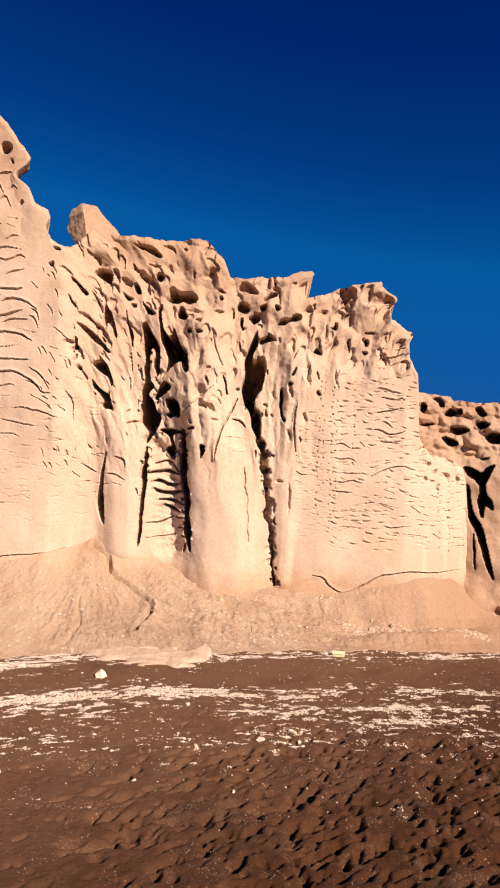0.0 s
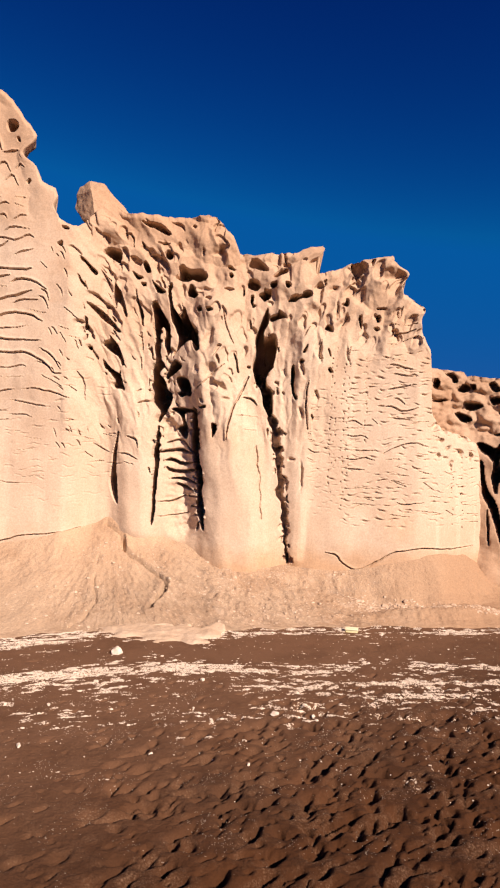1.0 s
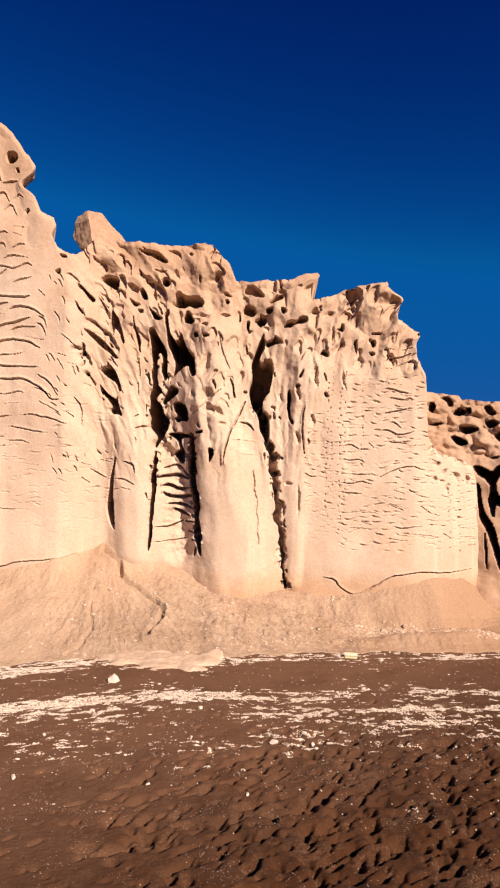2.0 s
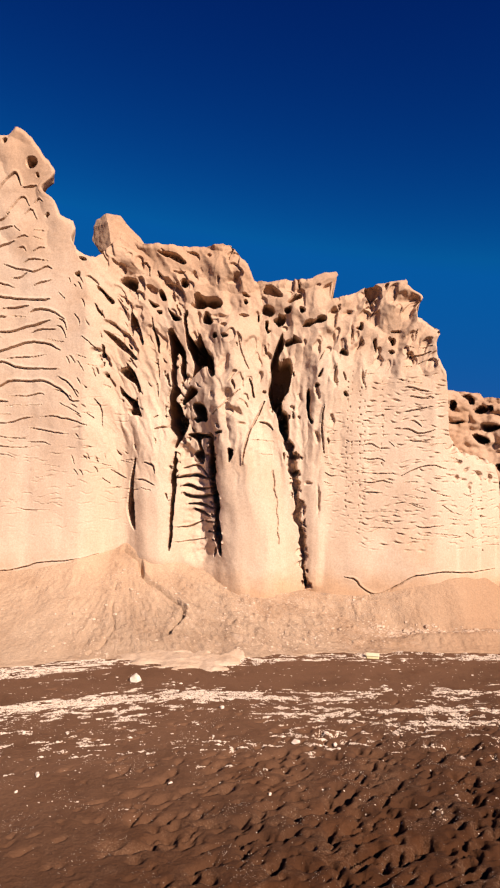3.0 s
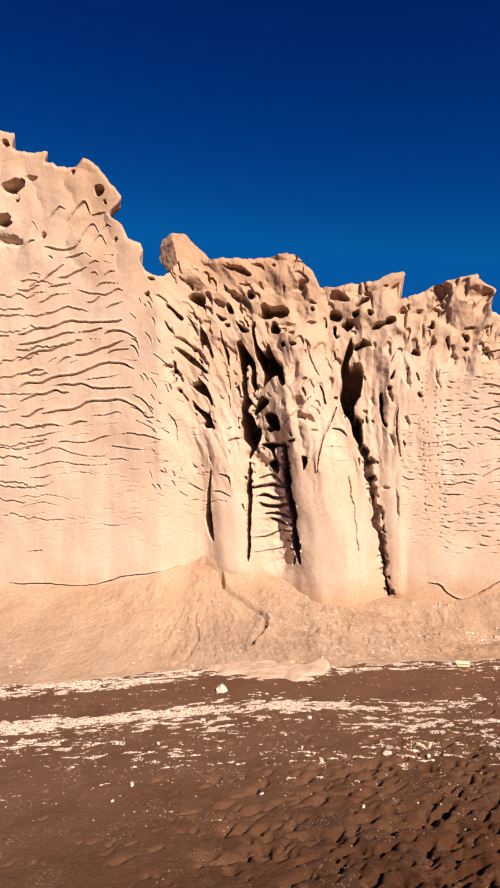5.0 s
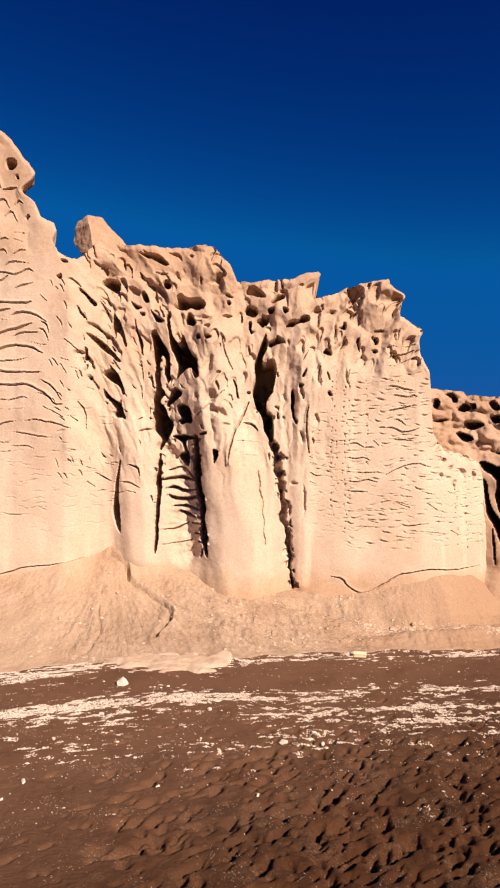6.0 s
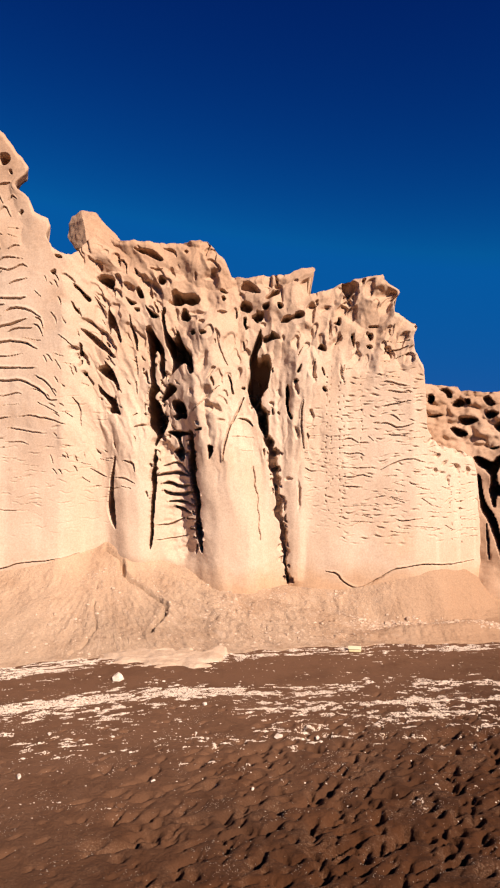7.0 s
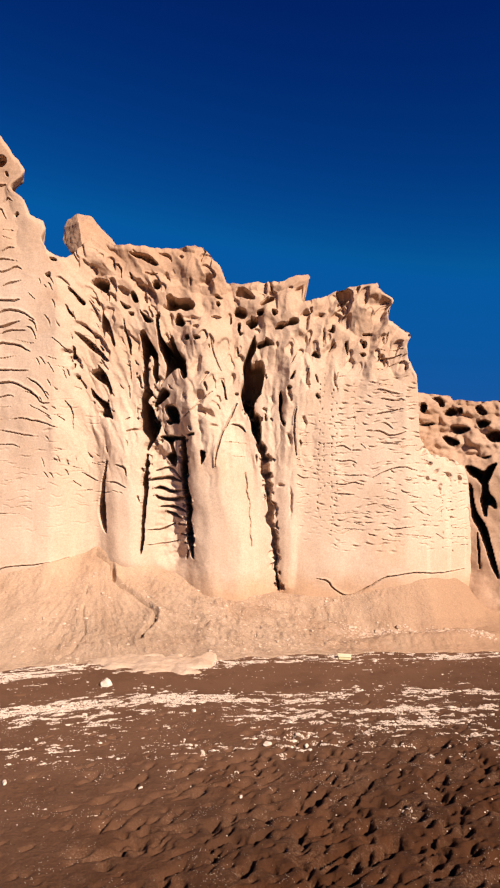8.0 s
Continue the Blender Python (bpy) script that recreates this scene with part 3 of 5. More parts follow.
wall.hollow([(-3.29, 12.34), (-2.95, 12.33), (-2.78, 12.20), (-2.77, 11.95), (-2.85, 12.13), (-3.09, 12.25)], 0.14)
wall.hollow([(-3.05, 10.46), (-2.88, 10.57), (-2.94, 10.79), (-2.77, 10.91), (-2.64, 10.78), (-2.54, 10.78), (-2.17, 10.78), (-1.94, 10.60), (-1.94, 10.38), (-2.21, 10.31), (-2.41, 10.41), (-2.61, 10.31), (-2.78, 10.32)], 2.10)
wall.hollow([(-2.61, 10.06), (-2.48, 10.28), (-2.35, 10.05), (-2.18, 9.83), (-2.32, 9.74), (-2.48, 9.78), (-2.60, 9.89)], 1.47)
wall.hollow([(-1.33, 10.87), (-1.17, 10.89), (-1.00, 10.75), (-1.17, 10.71)], 0.84)
wall.hollow([(-1.25, 10.59), (-1.14, 10.66), (-1.08, 10.52), (-1.18, 10.44)], 0.84)
wall.hollow([(-1.45, 10.10), (-1.25, 10.16), (-0.99, 10.09), (-1.19, 9.98)], 0.17)
wall.hollow([(-1.99, 9.72), (-1.79, 9.78), (-1.69, 9.64), (-1.82, 9.53)], 0.20)
wall.hollow([(-2.22, 9.36), (-2.09, 9.42), (-2.01, 9.25), (-2.16, 9.19)], 0.73)
wall.hollow([(-1.93, 9.35), (-1.74, 9.37), (-1.65, 9.25), (-1.86, 9.19)], 0.73)
wall.hollow([(-3.25, 10.09), (-3.12, 10.31), (-3.06, 10.12), (-3.11, 9.95), (-3.05, 9.54), (-2.93, 9.26), (-2.80, 9.16), (-2.66, 9.52), (-2.56, 9.21), (-2.43, 8.94), (-2.27, 8.79), (-2.13, 8.59), (-2.09, 8.25), (-2.05, 7.98), (-2.18, 7.92), (-2.31, 8.13), (-2.34, 8.33), (-2.64, 8.18), (-3.02, 7.77), (-2.88, 8.22), (-2.84, 8.48), (-2.97, 8.76), (-3.10, 9.10), (-3.13, 9.51), (-3.22, 9.85)], 3.36)
wall.hollow([(-3.80, 9.58), (-3.60, 9.67), (-3.50, 9.46), (-3.40, 9.29), (-3.13, 8.90), (-3.09, 8.56), (-3.08, 8.23), (-3.07, 7.96), (-3.16, 7.76), (-3.21, 8.03), (-3.31, 8.24), (-3.24, 8.57), (-3.34, 8.81), (-3.41, 8.64), (-3.38, 7.70), (-3.25, 7.57), (-3.25, 7.43), (-3.42, 7.24), (-3.23, 7.03), (-3.10, 6.70), (-2.93, 6.53), (-3.01, 6.17), (-3.24, 5.84), (-3.34, 5.58), (-3.51, 5.72), (-3.41, 5.98), (-3.54, 6.18), (-3.67, 6.38), (-3.63, 6.65), (-3.70, 6.91), (-3.66, 7.18), (-3.69, 7.38), (-3.55, 7.71), (-3.65, 8.12), (-3.58, 8.32), (-3.68, 8.66), (-3.67, 9.13)], 3.78)
wall.hollow([(-3.26, 7.17), (-3.02, 7.56), (-2.88, 7.72), (-2.65, 7.54), (-2.62, 7.41), (-2.89, 7.22), (-3.13, 7.03)], 2.10)
wall.hollow([(-2.83, 7.08), (-2.63, 7.18), (-2.40, 7.07), (-2.30, 6.87), (-2.27, 6.47), (-2.47, 6.54), (-2.67, 6.45), (-2.80, 6.62), (-2.63, 6.65), (-2.80, 6.89)], 1.89)
wall.hollow([(-0.60, 11.06), (-0.43, 11.24), (-0.18, 11.11), (0.14, 10.75), (-0.19, 10.74), (-0.44, 10.85), (-0.57, 10.89)], 1.68)
wall.hollow([(-0.65, 10.29), (-0.52, 10.52), (-0.23, 10.43), (-0.17, 10.23), (-0.33, 10.09), (-0.53, 10.15)], 1.68)
wall.hollow([(0.10, 10.32), (0.36, 10.40), (0.35, 10.21), (0.13, 10.20)], 1.05)
wall.hollow([(-0.27, 9.97), (-0.07, 10.09), (0.18, 10.11), (0.15, 9.81), (-0.05, 9.76)], 1.26)
wall.hollow([(-0.50, 9.95), (-0.37, 9.94), (-0.41, 9.64), (-0.31, 9.60), (-0.41, 9.49), (-0.49, 9.65)], 1.05)
wall.hollow([(-0.76, 10.13), (-0.69, 10.16), (-0.68, 9.92), (-0.75, 9.86)], 0.63)
wall.hollow([(-1.00, 8.01), (-0.88, 7.84), (-0.82, 7.47), (-0.76, 7.28), (-0.87, 7.31), (-0.90, 7.61)], 0.63)
wall.hollow([(-1.60, 5.67), (-1.41, 5.63), (-1.42, 5.37), (-1.54, 5.15), (-1.58, 5.41)], 1.05)
wall.hollow([(-2.05, 6.17), (-1.79, 6.23), (-1.76, 6.12), (-1.99, 6.10)], 0.53)
wall.hollow([(-1.59, 7.93), (-1.49, 8.19), (-1.32, 8.15), (-1.49, 7.93), (-1.66, 7.70)], 0.13)
wall.hollow([(-1.35, 7.10), (-1.28, 7.29), (-1.05, 7.15), (-0.96, 6.92), (-1.15, 7.03)], 0.11)
wall.hollow([(0.10, 9.60), (0.15, 9.07), (-0.06, 8.68), (0.04, 8.54), (0.23, 8.70), (0.36, 8.66), (0.45, 8.39), (0.37, 7.81), (0.30, 7.55), (0.13, 7.30), (0.12, 6.97), (0.31, 6.83), (0.33, 6.51), (0.35, 6.06), (0.28, 5.87), (0.19, 5.97), (0.04, 6.26), (-0.05, 6.72), (-0.26, 7.05), (-0.38, 7.51), (-0.34, 7.84), (-0.27, 8.03), (-0.31, 8.49), (-0.18, 9.02), (-0.04, 9.28)], 3.57)
wall.hollow([(0.28, 5.87), (0.44, 5.93), (0.56, 5.79), (0.46, 5.54), (0.68, 5.47), (0.55, 5.25), (0.36, 5.35), (0.31, 5.61)], 1.05)
wall.hollow([(0.38, 4.90), (0.70, 5.03), (0.73, 4.90), (0.53, 4.68)], 0.84)
wall.hollow([(0.52, 4.39), (0.68, 4.36), (0.64, 4.16), (0.53, 4.20)], 0.84)
wall.hollow([(-0.08, 10.21), (0.01, 10.14), (0.18, 10.16), (0.20, 9.93), (0.00, 9.74), (-0.09, 9.74)], 1.26)
wall.hollow([(0.12, 10.37), (0.38, 10.42), (0.34, 10.22), (0.15, 10.21)], 1.05)
wall.hollow([(0.15, 9.27), (0.41, 9.35), (0.45, 9.52), (0.76, 9.20), (0.54, 9.18), (0.18, 9.05)], 1.47)
wall.hollow([(0.68, 9.74), (0.88, 9.99), (1.20, 9.99), (1.24, 10.11), (1.49, 10.12), (1.55, 9.96), (1.42, 9.86), (1.13, 9.85), (0.94, 9.72)], 1.68)
wall.hollow([(0.19, 10.57), (0.42, 10.79), (0.65, 10.94), (0.73, 10.84), (0.61, 10.64), (0.32, 10.52)], 1.26)
wall.hollow([(0.60, 10.41), (0.77, 10.43), (0.86, 10.26), (0.69, 10.14)], 0.84)
wall.hollow([(2.77, 11.14), (3.08, 11.16), (3.27, 11.08), (3.35, 10.88), (3.06, 10.63), (2.99, 10.44), (2.84, 10.71)], 0.84)
wall.hollow([(2.46, 9.71), (2.62, 9.77), (2.66, 9.96), (2.76, 9.82), (2.71, 9.63), (2.58, 9.64)], 0.73)
wall.hollow([(1.85, 10.34), (1.96, 10.33), (1.90, 10.23)], 0.21)
wall.hollow([(2.20, 10.28), (2.39, 10.31), (2.32, 10.20)], 0.21)
wall.hollow([(3.07, 9.35), (3.17, 9.41), (3.19, 9.12), (3.21, 8.92), (3.12, 8.93), (3.08, 9.12)], 0.63)
wall.hollow([(3.63, 9.32), (3.72, 9.43), (3.81, 9.35), (3.77, 9.15), (3.67, 9.14)], 1.26)
wall.hollow([(3.55, 8.96), (3.71, 8.99), (3.81, 8.92), (3.73, 8.83), (3.61, 8.85)], 0.84)
wall.hollow([(3.64, 9.63), (3.95, 9.66), (4.01, 9.58), (3.70, 9.55)], 0.63)
wall.hollow([(1.93, 8.88), (2.09, 9.04), (2.27, 8.87), (2.23, 8.74), (2.05, 8.78)], 0.84)
wall.hollow([(1.49, 8.94), (1.31, 8.55), (1.25, 8.54), (1.39, 8.81), (1.58, 9.06)], 0.28)
wall.hollow([(1.24, 8.07), (1.40, 8.32), (1.43, 8.25), (1.36, 8.03), (1.25, 8.00)], 0.63)
wall.hollow([(2.06, 8.23), (2.14, 8.19), (2.22, 7.96), (2.16, 7.93)], 0.63)
wall.hollow([(2.07, 7.55), (2.16, 7.61), (2.28, 7.44), (2.16, 7.41)], 0.73)
wall.hollow([(1.13, 7.75), (1.23, 7.84), (1.33, 7.74), (1.22, 7.68)], 0.63)
wall.hollow([(0.90, 7.53), (0.97, 7.69), (1.04, 7.46), (1.02, 7.13), (1.03, 6.75), (1.15, 6.55), (1.06, 6.49), (0.94, 6.75), (0.89, 7.14)], 1.05)
wall.hollow([(-8.60, 15.20), (-8.46, 15.30), (-8.21, 15.24), (-8.16, 14.99), (-8.35, 14.84), (-8.53, 14.91), (-8.59, 15.06)], 1.26)
wall.hollow([(-8.24, 14.71), (-8.13, 14.74), (-8.06, 14.55), (-8.17, 14.56)], 0.63)
wall.hollow([(-9.44, 15.88), (-9.30, 15.99), (-9.20, 15.83), (-9.33, 15.68)], 0.84)
wall.hollow([(-11.31, 15.83), (-11.08, 15.70), (-11.19, 15.42), (-11.30, 15.36)], 1.05)
wall.hollow([(-7.82, 13.24), (-7.73, 13.37), (-7.63, 13.26), (-7.73, 13.13)], 0.63)
wall.hollow([(-10.53, 13.65), (-10.35, 13.71), (-10.32, 13.60), (-10.47, 13.52)], 0.53)
wall.hollow([(-3.00, 6.07), (-2.87, 6.16), (-2.14, 6.11), (-2.16, 6.01), (-2.54, 5.96), (-2.48, 5.73), (-2.35, 5.40), (-2.39, 5.11), (-2.55, 5.14), (-2.78, 5.41), (-2.68, 5.54), (-2.55, 5.60), (-2.64, 5.86), (-2.80, 6.00)], 1.26)
wall.hollow([(-3.37, 5.55), (-3.31, 5.49), (-3.34, 5.36), (-3.26, 5.22), (-3.31, 4.96), (-3.28, 4.64), (-3.29, 4.25), (-3.33, 3.73), (-3.34, 3.15), (-3.38, 2.45), (-3.43, 2.29), (-3.50, 2.45), (-3.47, 3.15), (-3.49, 3.80), (-3.45, 4.38), (-3.52, 4.51), (-3.51, 4.77), (-3.42, 5.03), (-3.46, 5.20)], 2.52)
wall.hollow([(-4.66, 5.32), (-4.75, 4.86), (-4.82, 4.27), (-4.89, 3.69), (-4.79, 3.23), (-4.59, 2.94), (-4.55, 2.94), (-4.59, 3.36), (-4.65, 4.14), (-4.63, 4.79), (-4.60, 5.29)], 2.10)
wall.hollow([(-2.24, 6.18), (-2.07, 6.08), (-2.04, 5.52), (-1.96, 5.00), (-1.95, 4.42), (-1.81, 4.10), (-1.80, 3.71), (-1.85, 3.46), (-1.78, 3.14), (-1.69, 2.82), (-1.76, 2.63), (-1.70, 2.19), (-1.81, 2.28), (-1.89, 2.57), (-2.01, 2.82), (-2.00, 3.27), (-2.02, 3.84), (-2.19, 4.49), (-2.26, 5.01), (-2.22, 5.53)], 1.68)

# shelves and cracks that wind and salt have cut, by their lines
wall.mark([(-9.46, 14.08), (-9.31, 14.37), (-9.10, 14.60), (-8.92, 14.77), (-8.81, 14.54), (-8.72, 14.30)], 0.033, 0.171)
wall.mark([(-8.63, 14.22), (-8.38, 14.23), (-8.09, 14.27)], 0.033, 0.171)
wall.mark([(-11.03, 13.26), (-10.89, 13.46), (-10.70, 13.46)], 0.033, 0.171)
wall.mark([(-10.70, 11.58), (-10.20, 11.55)], 0.033, 0.171)
wall.mark([(-10.28, 14.13), (-10.18, 14.30), (-9.96, 14.49), (-9.78, 14.62), (-9.61, 14.50)], 0.024, 0.120)
wall.mark([(-9.08, 13.26), (-8.90, 13.60), (-8.73, 13.87), (-8.57, 13.89), (-8.39, 13.57)], 0.024, 0.120)
wall.mark([(-8.51, 13.29), (-8.30, 13.50), (-8.08, 13.08)], 0.024, 0.120)
wall.mark([(-8.20, 13.68), (-8.06, 13.85), (-7.91, 13.70)], 0.024, 0.120)
wall.mark([(-10.83, 14.17), (-10.64, 13.87)], 0.024, 0.120)
wall.mark([(-10.30, 13.18), (-9.94, 13.09), (-9.58, 13.03), (-9.25, 13.06), (-9.09, 13.15), (-9.01, 13.32)], 0.030, 0.137)
wall.mark([(-9.54, 12.73), (-9.18, 12.77), (-8.86, 12.82)], 0.030, 0.137)
wall.mark([(-8.08, 12.70), (-7.83, 12.68)], 0.030, 0.137)
wall.mark([(-9.81, 12.03), (-9.53, 12.03), (-9.14, 12.21), (-8.78, 12.34)], 0.030, 0.137)
wall.mark([(-10.35, 11.98), (-10.07, 12.20), (-9.60, 12.49)], 0.030, 0.137)
wall.mark([(-10.14, 11.72), (-9.77, 11.77), (-9.36, 11.82)], 0.030, 0.137)
wall.mark([(-10.51, 11.20), (-10.23, 11.24), (-9.98, 11.47), (-9.41, 11.43)], 0.023, 0.103)
wall.mark([(-10.50, 10.73), (-9.97, 10.81), (-9.51, 11.02), (-9.12, 10.89), (-8.69, 10.77)], 0.023, 0.103)
wall.mark([(-9.09, 11.55), (-8.77, 11.43), (-8.38, 11.35), (-8.00, 11.28), (-7.65, 11.48), (-7.44, 11.38)], 0.023, 0.103)
wall.mark([(-8.42, 11.61), (-8.21, 11.72), (-7.62, 11.66)], 0.023, 0.103)
wall.mark([(-8.64, 12.11), (-8.46, 12.13), (-8.36, 11.99)], 0.023, 0.103)
wall.mark([(-8.11, 11.97), (-7.90, 12.10), (-7.73, 12.10)], 0.023, 0.103)
wall.mark([(-8.71, 12.43), (-8.47, 12.52), (-8.32, 12.47)], 0.023, 0.103)
wall.mark([(-8.11, 12.49), (-7.83, 12.40)], 0.023, 0.103)
wall.mark([(-8.03, 10.83), (-7.79, 10.92), (-7.44, 11.00)], 0.023, 0.103)
wall.mark([(-8.84, 11.09), (-8.52, 11.08), (-8.28, 11.26)], 0.023, 0.103)
wall.mark([(-10.22, 12.85), (-10.11, 12.84), (-10.04, 12.75)], 0.023, 0.103)
wall.mark([(-9.82, 12.76), (-9.68, 12.77)], 0.023, 0.103)
wall.mark([(-8.79, 12.83), (-8.61, 12.68)], 0.023, 0.103)
wall.mark([(-10.93, 12.26), (-10.68, 12.30), (-10.50, 12.23)], 0.023, 0.103)
wall.mark([(-10.92, 11.80), (-10.67, 11.89), (-10.53, 12.16)], 0.023, 0.103)
wall.mark([(-11.18, 10.11), (-10.89, 10.13), (-10.53, 10.32), (-10.03, 10.26), (-9.40, 10.50), (-8.83, 10.41), (-8.34, 10.36), (-7.64, 10.33), (-7.46, 10.39)], 0.030, 0.137)
wall.mark([(-11.17, 9.76), (-10.59, 9.80), (-10.02, 9.91), (-9.46, 10.09), (-9.14, 10.06)], 0.030, 0.137)
wall.mark([(-9.04, 10.07), (-8.55, 10.08), (-8.16, 10.16)], 0.030, 0.137)
wall.mark([(-8.09, 9.95), (-7.88, 10.04), (-7.36, 9.98), (-6.95, 9.72)], 0.030, 0.137)
wall.mark([(-11.16, 9.21), (-10.52, 9.49), (-10.02, 9.47), (-9.67, 9.65), (-9.26, 9.67)], 0.030, 0.137)
wall.mark([(-9.17, 9.29), (-8.82, 9.27), (-8.33, 9.42), (-7.84, 9.53), (-7.43, 9.68)], 0.030, 0.137)
wall.mark([(-8.68, 9.83), (-8.26, 9.79)], 0.023, 0.103)
wall.mark([(-8.02, 9.27), (-7.77, 9.39), (-7.22, 9.40)], 0.023, 0.103)
wall.mark([(-9.80, 8.98), (-9.48, 9.24), (-9.24, 9.23)], 0.023, 0.103)
wall.mark([(-10.12, 9.10), (-9.76, 9.23)], 0.023, 0.103)
wall.mark([(-7.50, 9.06), (-6.95, 8.98)], 0.023, 0.103)
wall.mark([(-9.34, 9.01), (-9.02, 9.11)], 0.023, 0.103)
wall.mark([(-11.15, 8.78), (-10.86, 8.75), (-10.58, 8.87), (-10.25, 8.83)], 0.030, 0.137)
wall.mark([(-11.13, 8.27), (-10.89, 8.43), (-10.42, 8.38), (-9.86, 8.59), (-9.16, 8.61), (-8.74, 8.74), (-8.08, 8.98), (-7.46, 8.91), (-7.08, 8.72)], 0.030, 0.137)
wall.mark([(-9.89, 8.30), (-9.36, 8.30), (-9.22, 8.25), (-8.89, 8.31), (-8.42, 8.09), (-7.08, 8.09)], 0.030, 0.137)
wall.mark([(-11.12, 7.79), (-10.63, 8.01), (-10.20, 8.00), (-9.82, 8.15), (-9.60, 8.01), (-9.36, 8.03)], 0.030, 0.137)
wall.mark([(-11.11, 7.29), (-10.76, 7.27), (-10.55, 7.47), (-10.26, 7.55)], 0.030, 0.137)
wall.mark([(-10.33, 7.35), (-9.70, 7.42), (-9.04, 7.48), (-8.69, 7.72), (-8.17, 7.68), (-7.56, 7.73), (-6.94, 7.41), (-6.67, 7.13)], 0.030, 0.137)
wall.mark([(-11.10, 6.85), (-10.53, 6.90), (-10.04, 6.98), (-9.59, 6.90)], 0.030, 0.137)
wall.mark([(-9.38, 6.93), (-9.10, 7.02), (-8.75, 7.04)], 0.030, 0.137)
wall.mark([(-8.84, 8.41), (-8.32, 8.46), (-7.49, 8.54)], 0.020, 0.086)
wall.mark([(-10.31, 7.80), (-9.71, 7.87)], 0.020, 0.086)
wall.mark([(-8.69, 7.20), (-8.03, 7.21), (-7.66, 7.30), (-7.52, 7.26)], 0.020, 0.086)
wall.mark([(-8.79, 6.89), (-8.30, 6.91)], 0.020, 0.086)
wall.mark([(-8.17, 6.90), (-7.62, 6.95)], 0.020, 0.086)
wall.mark([(-11.09, 6.54), (-10.32, 6.61), (-9.62, 6.72)], 0.020, 0.086)
wall.mark([(-9.30, 6.59), (-8.64, 6.62)], 0.020, 0.086)
wall.mark([(-11.09, 6.19), (-10.73, 6.25), (-10.14, 6.35)], 0.020, 0.086)
wall.mark([(-9.75, 6.34), (-9.54, 6.40), (-9.06, 6.31), (-8.64, 6.34), (-8.23, 6.49), (-7.89, 6.53)], 0.020, 0.086)
wall.mark([(-7.62, 6.55), (-7.17, 6.57), (-6.67, 6.45)], 0.020, 0.086)
wall.mark([(-7.99, 6.19), (-7.61, 6.13), (-7.00, 6.03), (-6.67, 6.00)], 0.020, 0.086)
wall.mark([(-10.94, 5.97), (-10.31, 6.02), (-9.83, 6.23), (-9.19, 5.91), (-8.09, 5.82)], 0.020, 0.077)
wall.mark([(-8.02, 5.73), (-7.51, 5.75), (-7.27, 5.65)], 0.020, 0.077)
wall.mark([(-11.07, 5.54), (-10.65, 5.50), (-10.30, 5.61), (-9.74, 5.71), (-9.39, 5.68), (-9.11, 5.57), (-7.95, 5.55)], 0.020, 0.077)
wall.mark([(-10.71, 5.20), (-10.29, 5.17), (-9.94, 5.28)], 0.020, 0.077)
wall.mark([(-11.06, 4.90), (-10.39, 4.80)], 0.020, 0.077)
wall.mark([(-10.28, 4.86), (-9.87, 5.05)], 0.020, 0.077)
wall.mark([(-9.25, 5.35), (-8.70, 5.31), (-8.42, 5.22)], 0.018, 0.051)
wall.mark([(-11.05, 4.55), (-10.70, 4.61), (-10.49, 4.52), (-10.00, 4.62), (-9.24, 4.43)], 0.018, 0.051)
wall.mark([(-11.04, 4.20), (-10.34, 4.38), (-9.65, 4.25)], 0.018, 0.051)
wall.mark([(-11.03, 3.91), (-10.13, 4.04)], 0.018, 0.051)
wall.mark([(-11.03, 3.63), (-10.33, 3.78)], 0.018, 0.051)
wall.mark([(-8.27, 3.63), (-7.93, 3.56), (-7.19, 3.58)], 0.018, 0.051)
wall.mark([(-8.08, 5.24), (-7.61, 5.20)], 0.018, 0.051)
wall.mark([(-7.47, 5.04), (-6.93, 4.96)], 0.018, 0.051)
wall.mark([(-7.74, 4.59), (-7.20, 4.64)], 0.018, 0.051)
wall.mark([(-8.95, 3.83), (-8.27, 3.79)], 0.018, 0.051)
wall.mark([(-7.46, 3.78), (-6.79, 3.84)], 0.018, 0.051)
wall.mark([(-10.73, 2.76), (-10.24, 2.78)], 0.030, 0.120)
wall.mark([(-11.40, 1.72), (-10.98, 1.68), (-10.09, 1.72), (-9.40, 1.64), (-8.45, 1.65), (-7.85, 1.81), (-7.45, 1.94), (-6.59, 2.01), (-5.98, 2.10), (-5.66, 2.22)], 0.020, 0.110)
wall.mark([(-3.25, 4.67), (-2.95, 4.73), (-2.62, 4.77), (-2.23, 4.67)], 0.056, 0.376)
wall.mark([(-3.09, 4.41), (-2.89, 4.44), (-2.57, 4.29), (-2.11, 4.37)], 0.056, 0.376)
wall.mark([(-3.03, 4.18), (-2.93, 4.08), (-2.51, 4.04), (-2.11, 4.13), (-1.86, 4.02)], 0.056, 0.376)
wall.mark([(-2.90, 3.82), (-2.38, 3.82), (-2.03, 3.68)], 0.056, 0.376)
wall.mark([(-2.67, 3.66), (-2.38, 3.53), (-2.16, 3.46)], 0.056, 0.376)
wall.mark([(-2.29, 3.27), (-1.84, 3.28)], 0.056, 0.376)
wall.mark([(-2.17, 2.95), (-1.78, 2.92)], 0.056, 0.376)
wall.mark([(-2.04, 2.70), (-1.76, 2.63)], 0.056, 0.376)
wall.mark([(-3.08, 4.99), (-2.75, 5.11), (-2.49, 5.04), (-2.20, 4.68)], 0.033, 0.205)
wall.mark([(-3.24, 3.08), (-2.85, 3.08), (-2.39, 3.27)], 0.033, 0.205)
